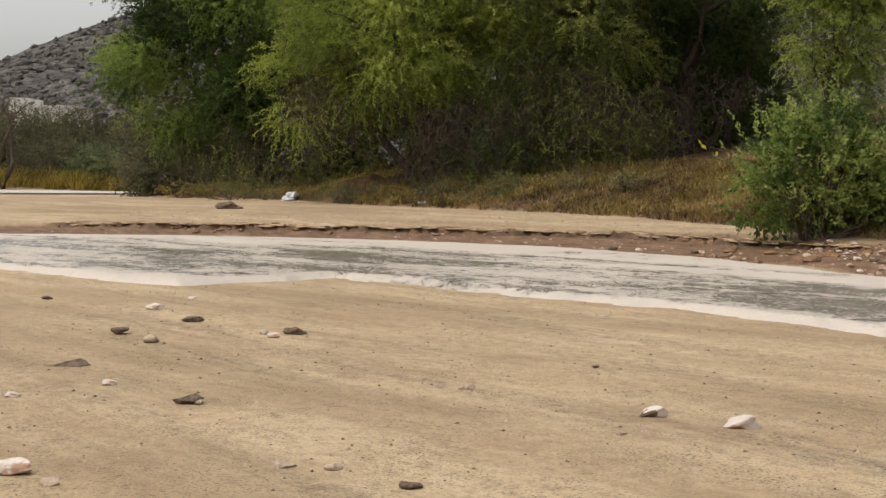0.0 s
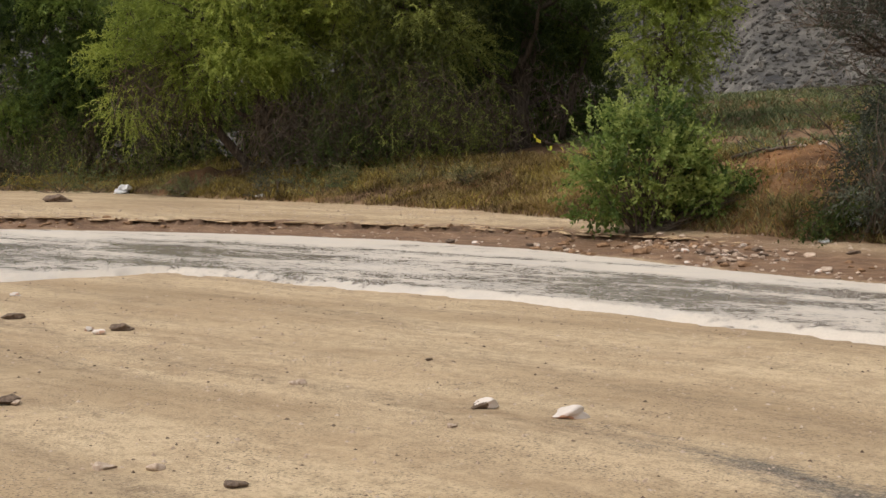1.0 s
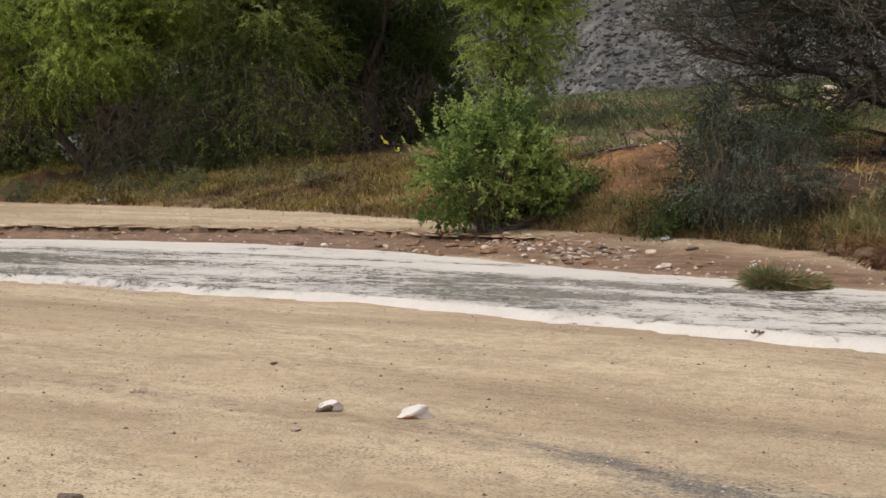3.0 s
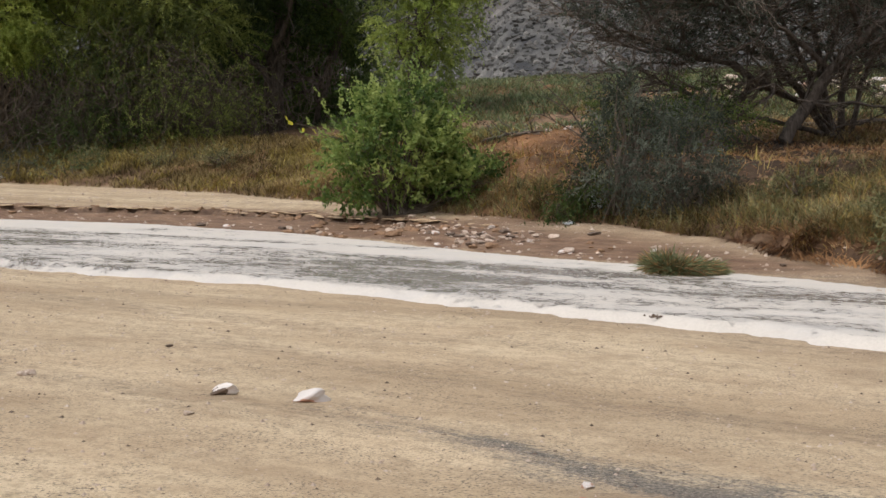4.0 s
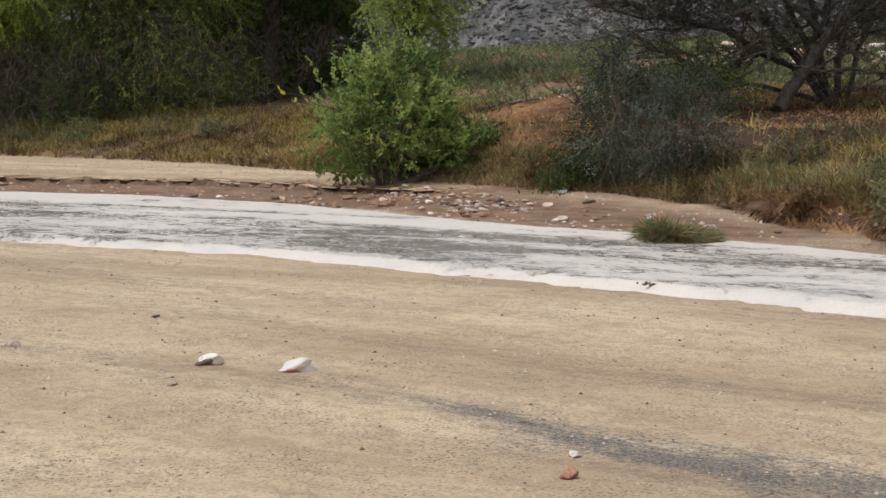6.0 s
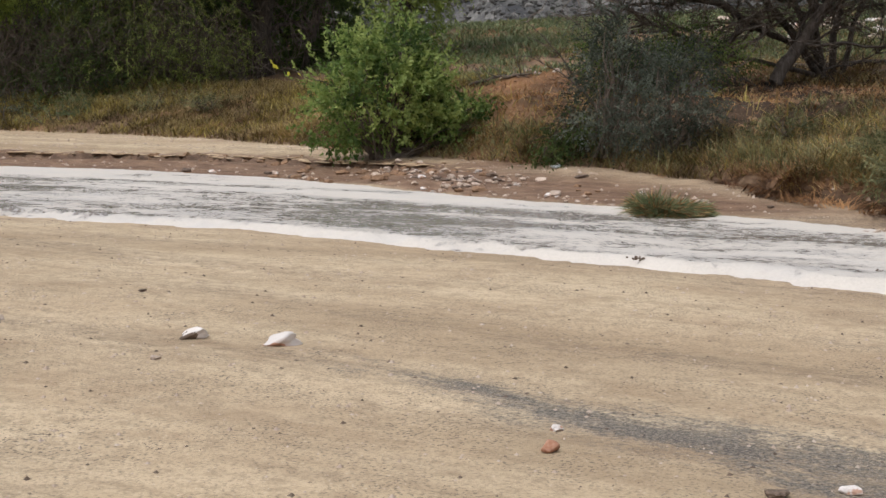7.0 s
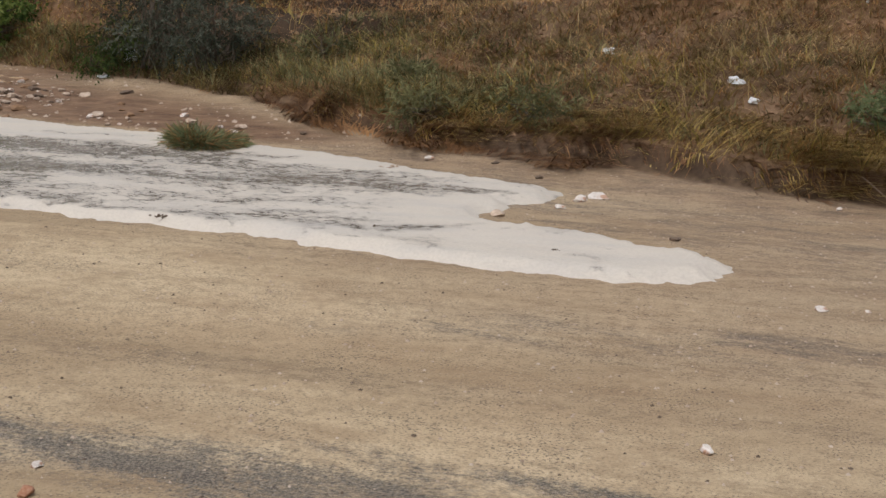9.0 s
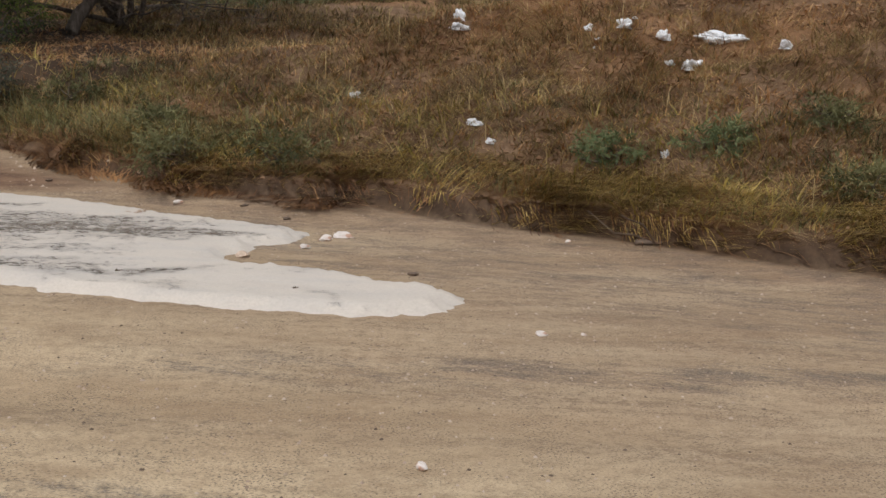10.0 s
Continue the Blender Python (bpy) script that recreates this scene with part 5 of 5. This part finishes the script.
# ---- stones ----
def stone_mesh(name, seed, material, flat=0.6, rough=0.25, stretch=1.4):
    """A worn, angular stone about 1 across."""
    rng = np.random.RandomState(seed)
    bm = bmesh.new()
    bmesh.ops.create_icosphere(bm, subdivisions=3, radius=0.5)
    cuts = [(Vector(unit(rng.randn(3))), rng.uniform(0.26, 0.44)) for _ in range(9)]
    off = Vector(rng.rand(3) * 20)
    for v in bm.verts:
        c = v.co.copy()
        for nrm, lim in cuts:
            d = c.dot(nrm)
            if d > lim:
                c -= nrm * (d - lim) * 0.97
        c *= 1 + rough * 0.5 * noise.noise(c * 3 + off) + rough * 0.25 * noise.noise(c * 8 + off)
        v.co = Vector((c.x * stretch, c.y, c.z * flat))
    me = bpy.data.meshes.new(name)
    bm.to_mesh(me)
    bm.free()
    me.polygons.foreach_set("use_smooth", np.ones(len(me.polygons), dtype=bool))
    me.materials.append(material)
    return me


WHITE = [stone_mesh("stone", s + 3, M_QUARTZ, 0.55, 0.4, 1.3) for s in range(4)]
PINK = [stone_mesh("stone", 10 + s, M_STONE, 0.62, 0.25, 1.25) for s in range(5)]
BROWN = [stone_mesh("stone", 20 + s, M_BROWN, 0.5, 0.75, 1.45) for s in range(4)]
for me in WHITE + PINK + BROWN:
    me.polygons.foreach_set("use_smooth", np.zeros(len(me.polygons), dtype=bool))
ORANGE = [stone_mesh("stone", 30, M_ORANGE, 0.8, 0.15, 1.15)]


def stone(me, x, y, size, label, turn=0.0, sink=0.3, group="", tilt=0.0):
    ob = new("stone", me)
    ob.matrix_world = pose(x, y, ground_z(x, y) + size * 0.3 * (1 - 2 * sink) + 0.0, tilt, 0, turn) @ Matrix.Scale(size, 4)
    return tagged(ob, label, "stone", group)




def two_tone_stone(seed, size, under, low):
    """A long white stone, thin at one end, with a second colour on its underside there: length, depth and height in
    metres.
    """
    rng = np.random.RandomState(seed)
    bm = bmesh.new()
    bmesh.ops.create_icosphere(bm, subdivisions=4, radius=0.5)
    off = Vector(rng.rand(3) * 20)
    cuts = [(Vector(unit(rng.randn(3) * np.array([1, 1, 0.7]))), rng.uniform(0.24, 0.4)) for _ in range(12)]
    for v in bm.verts:
        c = v.co.copy()
        for nrm, lim in cuts:
            d = c.dot(nrm)
            if d > lim:
                c -= nrm * (d - lim) * 0.95
        c *= 1 + 0.34 * noise.noise(c * 3 + off) + 0.09 * noise.noise(c * 9 + off)
        taper = 0.62 + 0.55 * (c.x + 0.5)
        v.co = Vector((c.x * size[0], c.y * size[1] * taper, (c.z * taper + 0.10 * math.cos(c.x * 5)) * size[2]))
    for f in bm.faces:
        c = f.calc_center_median()
        n = noise.noise(Vector((c.x, c.y, c.z)) * 40 + off)
        f.material_index = 1 if c.x / size[0] + 0.25 * n < 0.05 and c.z / size[2] + 0.2 * n < low else 0
        f.smooth = True
    me = bpy.data.meshes.new("stone")
    bm.to_mesh(me)
    bm.free()
    me.materials.append(M_QUARTZ)
    me.materials.append(under)
    return me


for me, x, y, lift, lean, label in ((two_tone_stone(4, (0.15, 0.085, 0.062), M_ORANGE, 0.08), 1.905, 5.25, 0.014, -9, "long white quartz stone with a rusty stained end on the sand"),
                                    (two_tone_stone(8, (0.14, 0.075, 0.054), M_BROWN, 0.24), 1.625, 5.415, 0.012, -12, "greyish white stone with a dark brown underside on the sand")):
    ob = new("stone", me)
    ob.matrix_world = pose(x, y, ground_z(x, y) + lift, 0, lean, -10)
    tagged(ob, label, "stone")
stone(BROWN[0], 0.0, 7.68, 0.095, "flat dark brown stone lying on the sand", 10, 0.25)
stone(BROWN[1], -0.90, 7.52, 0.085, "dark brown lump of rock lying on the sand", 60, 0.1)
stone(BROWN[2], -0.09, 5.55, 0.075, "dark brown stone lying on the sand", 20, 0.1)
stone(BROWN[3], -0.65, 8.16, 0.085, "flat brown stone lying on the sand", 0, 0.25)
stone(BROWN[0], -1.92, 9.35, 0.06, "small dark stone lying on the sand", 0, 0.2)
stone(BROWN[1], 0.80, 4.32, 0.055, "small dark stone half buried in sand", 0, 0.35)
stone(BROWN[2], -0.84, 6.46, 0.15, "flat dark slab barely showing through the sand", 5, 0.55)
stone(WHITE[2], -0.34, 4.42, 0.10, "smooth white stone half buried in sand", 10, 0.25)
stone(PINK[0], -0.19, 4.29, 0.05, "small pinkish stone half buried in sand", 0, 0.3)
stone(WHITE[3], -0.51, 5.94, 0.055, "small white stone on the sand", 30, 0.2)
stone(PINK[1], -0.05, 5.53, 0.04, "small tan stone beside a dark one", 30, 0.2)
stone(PINK[2], 0.57, 4.52, 0.055, "small tan stone half buried in sand", 30, 0.35)
stone(PINK[3], 0.42, 4.53, 0.06, "flat tan stone half buried in sand", 0, 0.4)
stone(PINK[4], -0.67, 7.26, 0.085, "small tan stone on the sand", 70, 0.2)
stone(WHITE[2], -0.08, 7.51, 0.06, "small white stone on the sand", 0, 0.2)
stone(WHITE[3], -0.16, 7.66, 0.055, "small white stone on the sand", 80, 0.2)
stone(WHITE[0], -1.05, 8.79, 0.10, "small tan and white stone on the sand", 0, 0.3)
stone(WHITE[1], -0.95, 9.5, 0.06, "small white stone on the sand", 0, 0.3)
stone(PINK[2], 0.94, 5.96, 0.05, "small tan stone on the sand", 0, 0.4)
stone(PINK[3], 1.47, 5.08, 0.035, "small pinkish stone on the sand", 0, 0.3)
stone(WHITE[3], -0.8, 5.65, 0.05, "small white stone on the sand", 0, 0.3)
stone(ORANGE[0], 2.29, 3.75, 0.044, "round orange-red stone on the sand", 0, 0.05)
stone(WHITE[3], 2.38, 3.93, 0.036, "small white stone on the sand", 40, 0.2)
stone(WHITE[2], 2.80, 3.28, 0.042, "thin white stone lying on dark silt", -35, 0.3)
stone(BROWN[1], 2.63, 3.30, 0.045, "small dark stone lying on silt", 0, 0.2)
stone(WHITE[2], 4.19, 3.04, 0.05, "small smooth white stone on the sand", 60, 0.2)
stone(BROWN[3], 1.53, 6.55, 0.025, "small dark stone on the sand", 0, 0.1)
stone(PINK[4], 0.96, 5.97, 0.05, "small tan stone on the sand", 0, 0.35)
stone(PINK[1], 6.0, 6.40, 0.09, "tan stone on the sand by the foam", 50, 0.3)
stone(WHITE[0], 6.86, 6.61, 0.10, "white stone on the sand beyond the foam", 0, 0.25)
stone(WHITE[1], 7.08, 6.66, 0.13, "long white stone on the sand beyond the foam", -30, 0.45)
stone(BROWN[0], 7.10, 7.32, 0.05, "dark stone on the sand beyond the foam", 0, 0.2)
stone(WHITE[3], 6.54, 6.45, 0.07, "small white stone on the sand beyond the foam", 0, 0.25)
stone(WHITE[2], 6.78, 8.22, 0.07, "small white stone at the bank's foot", 0, 0.25)
stone(BROWN[2], 7.09, 7.81, 0.05, "small dark stone at the bank's foot", 0, 0.25)
stone(BROWN[1], 6.50, 5.40, 0.06, "small dark stone on the wet sand", 0, 0.3)
stone(WHITE[1], 5.99, 4.0, 0.06, "small white stone beside the foam's edge", 0, 0.3)
stone(WHITE[3], 6.17, 3.88, 0.03, "tiny white stone beside the foam's edge", 0, 0.3)
stone(WHITE[0], 8.1, 5.5, 0.05, "small white stone at the bank's foot", 0, 0.3)
stone(BROWN[0], -3.42, 23.4, 0.36, "dark brown rock lying on the sand bar", 5, 0.3)
stone(BROWN[3], 5.9, 11.9, 0.1, "dark flat stone at the edge of the spit", 0, 0.4)

# the stones strewn over the spit and along the far edge
SPIT = "stones strewn over the spit"
rs = np.random.RandomState(9)
HEAPS = [(2.5, 15.15, 16), (3.05, 15.0, 14), (3.6, 14.2, 14), (4.6, 14.0, 22), (4.95, 12.9, 34), (4.95, 12.25, 30), (5.3, 12.4, 22), (4.5, 12.1, 16), (5.15, 10.9, 26), (5.7, 10.2, 18), (6.0, 9.6, 10)]
for hx, hy, count in HEAPS:
    for _ in range(count):
        q = (hx + rs.randn() * 0.2, hy + rs.randn() * 0.36)
        if signed(SHORE, np.array([q[0]]), np.array([q[1]]))[0] < 0.02 or foot_distance(np.array([q[0]]), np.array([q[1]]))[0] > -0.1:
            continue
        kind = rs.choice(3, p=[0.62, 0.18, 0.2])
        me = (PINK, WHITE, BROWN)[kind][rs.randint(4)]
        stone(me, q[0], q[1], 0.03 + 0.075 * rs.rand() ** 2.2, ("pinkish grey stone on the wet bank", "white stone on the wet bank", "dark brown stone on the wet bank")[kind], rs.uniform(0, 360), 0.2, SPIT)

# the sandy crust along the ledge, broken into slabs that jut out over the cut
M_CRUST = stone_material("sand_crust", (0.25, 0.16, 0.095), (0.42, 0.29, 0.175), (0.56, 0.42, 0.26))
SLABS = [stone_mesh("crust_slab", 80 + s, M_CRUST, 0.16, 0.8, 1.9) for s in range(5)]
lip = np.array(LEDGE)
for i in range(130):
    t = (i + rs.rand()) / 130 * (len(lip) - 1.01)
    k = int(t)
    along = unit(lip[k + 1] - lip[k])
    across = np.array([along[1], -along[0]])
    q = lip[k] + (lip[k + 1] - lip[k]) * (t - k)
    offs = np.linspace(-0.6, 0.6, 61)
    away = ledge_distance(q[0] + across[0] * offs, q[1] + across[1] * offs)
    hit = np.nonzero((away[:-1] < 0) & (away[1:] >= 0))[0]
    if not len(hit) or rs.rand() < 0.3:
        continue
    edge = q + across * offs[hit[-1]]
    back = edge + across * 0.12
    size = rs.uniform(0.09, 0.2)
    ob = new("crust_slab", SLABS[rs.randint(5)])
    seat = edge + across * size * 0.4
    ob.matrix_world = pose(seat[0], seat[1], ground_z(back[0], back[1]) - 0.008, rs.uniform(-4, 4), rs.uniform(-4, 4), math.degrees(math.atan2(along[1], along[0])) + rs.uniform(-14, 14)) @ Matrix.Scale(size, 4)
    tagged(ob, "slab of sandy crust jutting out over the cut ledge", "sand slab", "crust along the ledge")

# clods of silt broken off the ledge, and slabs of it lying on the spit
LUMPS = [stone_mesh("clod", 60 + s, M_CLOD, 0.55, 1.3, 1.25) for s in range(5)]


def clod(x, y, size, turn):
    ob = new("clod", LUMPS[int(turn) % 5])
    ob.matrix_world = pose(x, y, ground_z(x, y) + 0.05 * size, 0, 0, turn) @ Matrix.Scale(size, 4)
    tagged(ob, "red-brown clod of wet silt broken off the ledge", "clod", "clods below the ledge")


line = np.array(LEDGE)
for i in range(90):
    t = rs.uniform(0, len(line) - 1.01)
    k = int(t)
    q = line[k] + (line[k + 1] - line[k]) * (t - k) + rs.randn(2) * 0.14
    clod(q[0], q[1], 0.035 + 0.10 * rs.rand() ** 2.5, rs.uniform(-90, 90))
for x, y, size in ((3.6, 14.1, 0.3), (4.22, 13.4, 0.34), (3.75, 13.75, 0.22), (4.5, 13.5, 0.26), (4.9, 13.3, 0.24), (4.3, 14.4, 0.28), (3.9, 15.0, 0.25), (5.2, 13.2, 0.2), (4.75, 11.75, 0.24), (5.6, 11.2, 0.18)):
    for _ in range(4):
        clod(x + rs.randn() * 0.11, y + rs.randn() * 0.16, size * rs.uniform(0.2, 0.55), rs.uniform(-90, 90))

for _ in range(34):
    q = (7.7 + rs.randn() * 0.6, 17.5 + rs.randn() * 0.5)
    stone((PINK, WHITE)[rs.randint(2)][rs.randint(4)], q[0], q[1], rs.uniform(0.04, 0.12), "pale stone lying on the sandy crest of the bank", rs.uniform(0, 360), 0.25, "stones on the crest of the bank")

for _ in range(70):
    q = (17.5 + rs.randn() * 1.6, 23.6 + rs.randn() * 1.2)
    stone((PINK, WHITE)[rs.randint(2)][rs.randint(4)], q[0], q[1], rs.uniform(0.1, 0.4), "pale boulder at the foot of the scree", rs.uniform(0, 360), 0.25, "pale boulders at the foot of the scree")

# gravel and specks too many to count
def gravel(name, material, n, box, lo, hi, label, rng, test=None):
    x = rng.uniform(box[0], box[1], n)
    y = rng.uniform(box[2], box[3], n)
    if test is not None:
        k = test(x, y)
        x, y = x[k], y[k]
    n = len(x)
    z = height(x, y)[0]
    s = lo + (hi - lo) * rng.rand(n, 1) ** 3
    dirs = np.array([(1, 0, 0), (0, 1, 0), (-1, 0, 0), (0, -1, 0), (0, 0, 0.7), (0, 0, -0.7)])
    v = np.stack([x, y, z], -1)[:, None, :] + dirs[None, :, :] * s[:, :, None] * rng.uniform(0.6, 1.4, (n, 6, 1))
    i = np.arange(n)[:, None] * 6
    f = np.concatenate([i + np.array([[a, (a + 1) % 4, b]])[:, :: (1 if b == 4 else -1)] for a in range(4) for b in (4, 5)])
    tagged(new(name, mesh_np(name, v, f, material)), label, "gravel", kind="stuff")


clear = lambda x, y: (inside(FRONT, x, y) < -0.1) & (signed(SHORE, x, y) < 0.3)
gravel("gravel", M_STONE, 14000, (-5, 9, 2.3, 13), 0.002, 0.011, "fine pale grit scattered over the sand", rs, clear)
gravel("gravel", M_BROWN, 9000, (-5, 9, 2.3, 13), 0.002, 0.010, "fine dark grit scattered over the sand", rs, clear)
gravel("gravel", M_STONE, 5000, (-5, 7.5, 9.0, 22), 0.006, 0.03, "pebbles on the wet bank and the sand bar", rs, lambda x, y: (signed(SHORE, x, y) > 0.0) & (foot_distance(x, y) < 0.1))


gravel("soil_clods", M_CLOD, 26000, (7.0, 12.5, 2.5, 11.0), 0.006, 0.034, "red-brown clods of earth strewn over the bank", rs, lambda x, y: (foot_distance(x, y) > 0.1) & (fbm(x * 1.3, y * 1.3, 2) > 0.40))
gravel("soil_clods", M_CLOD, 9000, (4.5, 12.5, 11.0, 20.0), 0.008, 0.04, "red-brown clods of earth strewn under the leaning tree", rs, lambda x, y: (foot_distance(x, y) > 0.15) & (fbm(x * 1.3, y * 1.3, 2) > 0.42))


# ---- litter ----
def rag(x, y, size, label, seed, tall=0.35, turn=0.0):
    """A crumpled plastic bag."""
    rng = np.random.RandomState(seed)
    bm = bmesh.new()
    bmesh.ops.create_icosphere(bm, subdivisions=4, radius=0.5)
    off = Vector(rng.rand(3) * 30)
    for v in bm.verts:
        c = v.co
        k = 0.9 + 0.9 * noise.noise(c * 2.6 + off) + 0.5 * abs(noise.noise(c * 5 + off)) - 0.15 + 0.16 * noise.noise(c * 14 + off)
        v.co = Vector((c.x * k, c.y * k * 0.6, max(c.z * k * tall * 1.6, -0.12)))
    me = bpy.data.meshes.new("plastic_bag")
    bm.to_mesh(me)
    bm.free()
    me.materials.append(M_BAG)
    ob = new("plastic_bag", me)
    ob.matrix_world = pose(x, y, ground_z(x, y) + 0.08 * size, 0, 0, turn) @ Matrix.Scale(size, 4)
    return tagged(ob, label, "litter", "litter on the bank")


for i, (x, y, s, tl) in enumerate([(-3.1, 28.7, 0.75, 0.3), (6.48, 13.2, 0.26, 0.6), (6.1, 13.05, 0.14, 0.25), (0.05, 24.3, 0.3, 0.2), (10.6, 8.95, 0.16, 0.9), (10.41, 8.8, 0.24, 0.35), (10.92, 7.6, 0.16, 0.6), (11.03, 7.27, 0.32, 0.35), (11.18, 7.26, 0.07, 0.5), (10.82, 7.41, 0.08, 0.4), (10.58, 7.26, 0.08, 0.4), (11.04, 6.84, 0.22, 0.6), (11.31, 6.37, 0.62, 0.16), (11.4, 5.78, 0.2, 0.4), (10.77, 6.34, 0.38, 0.3), (10.73, 6.55, 0.14, 0.4), (8.9, 7.15, 0.17, 0.4), (8.77, 6.85, 0.13, 0.5), (9.36, 5.6, 0.16, 0.5), (8.83, 8.53, 0.18, 0.4)]):
    rag(x, y, s * 0.72, "crumpled white plastic bag caught on the ground", 50 + i, tl, (i * 47) % 180 - 90)


# ---- far house ----
def block(soup, x0, x1, y0, y1, z0, z1):
    v = [(x, y, z) for z in (z0, z1) for x, y in ((x0, y0), (x1, y0), (x1, y1), (x0, y1))]
    soup.add(v, [(0, 3, 2, 1), (4, 5, 6, 7), (0, 1, 5, 4), (1, 2, 6, 5), (2, 3, 7, 6), (3, 0, 4, 7)])


house = base("house", -29, 88, 1.7, "low white flat-roofed house behind the scrub", "house")
hs = Soup()
block(hs, -1.2, 2.4, 0, 4, 0, 3.75)
block(hs, -2.4, -1.2, 0.4, 4, 0, 4.45)
part("wall", hs.mesh("wall", M_WALL), house)
hs = Soup()
block(hs, -1.25, 2.5, -0.1, 4.1, 3.75, 3.9)
part("roof", hs.mesh("roof", M_WALL), house)
for wx in (-0.6, 1.0):
    hs = Soup()
    block(hs, wx, wx + 0.9, -0.03, 0.1, 1.2, 2.4)
    part("window", hs.mesh("window", M_DARK), house)


# ---- dead wood ----
def log(name, ends, r, material, label, seed, lift=0.0):
    rng = np.random.RandomState(seed)
    (x0, y0), (x1, y1) = ends
    z0, z1 = ground_z(x0, y0) + r * 0.7 + lift, ground_z(x1, y1) + r * 0.7 + lift
    line = bent(rng, (0, 0, 0), (x1 - x0, y1 - y0, z1 - z0), 9, 0.08)
    so = Soup()
    girth = np.linspace(r, r * 0.45, 9) * rng.uniform(0.85, 1.15, 9)
    tube(so, np.concatenate([line[:1] - (line[1] - line[0]) * 0.01, line, line[-1:] + (line[-1] - line[-2]) * 0.01]), np.concatenate([[0.001], girth, [0.001]]), 8)
    for k in (3, 5, 6):
        tube(so, bent(rng, line[k], line[k] + np.array([rng.randn() * 0.25, rng.randn() * 0.2, rng.uniform(0.08, 0.3)]), 5, 0.3), np.linspace(r * 0.4, 0.004, 5), 5)
    ob = new(name, so.mesh(name, material, True))
    ob.location = (x0, y0, z0)
    return tagged(ob, label, "dead wood")


log("fallen_log", [(11.6, 17.4), (14.0, 16.4)], 0.06, M_BARK, "dark fallen log lying behind the leaning tree", 3)
log("fallen_branch", [(6.9, 18.2), (7.5, 18.0)], 0.04, M_BARK_PALE, "short pale branch lying on the bank's top", 4, 0.05)
log("fallen_branch", [(6.5, 17.2), (7.0, 17.1)], 0.03, M_BARK, "dark thin fallen branch on the red soil", 5, 0.03)
log("fallen_branch", [(6.9, 17.0), (7.3, 16.9)], 0.025, M_BARK_PALE, "short pale branch lying on the red soil", 9, 0.03)


def bare_branch(x, y, tip, seed, label):
    """A thin dead branch that stands up out of the bushes."""
    rng = np.random.RandomState(seed)
    z = ground_z(x, y) - 0.03
    line = bent(rng, (0, 0, 0), (tip[0] - x, tip[1] - y, tip[2] - z), 10, 0.1, -0.06)
    ob = base("dead_branch", x, y, z, label, "dead wood")
    for nm, ln, r in [("stem", line, 0.014)] + [("twig", b, 0.006) for b in offshoots(rng, line, 9, 0.4, 0.6, 0.6, 0.3)]:
        so = Soup()
        tube(so, ln, np.linspace(r, r * 0.3, len(ln)), 5)
        part(nm, so.mesh(nm, M_TWIG, True), ob)
    return ob


bare_branch(7.05, 14.0, (6.1, 14.0, 1.74), 31, "thin bare dead branch standing up from the bank")
bare_branch(6.95, 13.6, (6.05, 13.7, 1.35), 32, "thin bare dead branch leaning over the red soil")
log("fallen_branch", [(8.38, 5.14), (8.5, 5.0)], 0.022, M_BROWN, "short dark piece of driftwood at the bank's foot", 6)
log("fallen_branch", [(2.2, 26.0), (0.6, 25.6)], 0.03, M_BARK, "dead branch lying under the trees", 7, 0.25)


def debris(x, y, size, seed, material, label):
    """A small flat wad of plant scraps carried by the foam."""
    rng = np.random.RandomState(seed)
    so = Soup()
    for _ in range(14):
        p = rng.randn(3) * np.array([0.42, 0.26, 0.10]) * size
        q = p + unit(rng.randn(3) * np.array([1, 0.7, 0.12])) * size * rng.uniform(0.15, 0.5)
        tube(so, bent(rng, p, q, 4, 0.3), np.array([0.03, 0.13, 0.11, 0.02]) * size, 5)
    ob = new("flood_debris", so.mesh("flood_debris", material, True))
    ob.location = (x, y, 0.045)
    return tagged(ob, label, "debris", "debris on the foam")


debris(6.25, 7.95, 0.075, 200, M_STONE, "small grey lump of froth and scraps on the foam")
for i, (x, y, s) in enumerate([(4.08, 6.98, 0.045), (4.2, 6.93, 0.03), (5.55, 5.35, 0.028), (5.02, 6.25, 0.03), (6.05, 7.2, 0.03)]):
    debris(x, y, s, 201 + i, M_BROWN, "tiny dark wad of plant scraps on the foam")
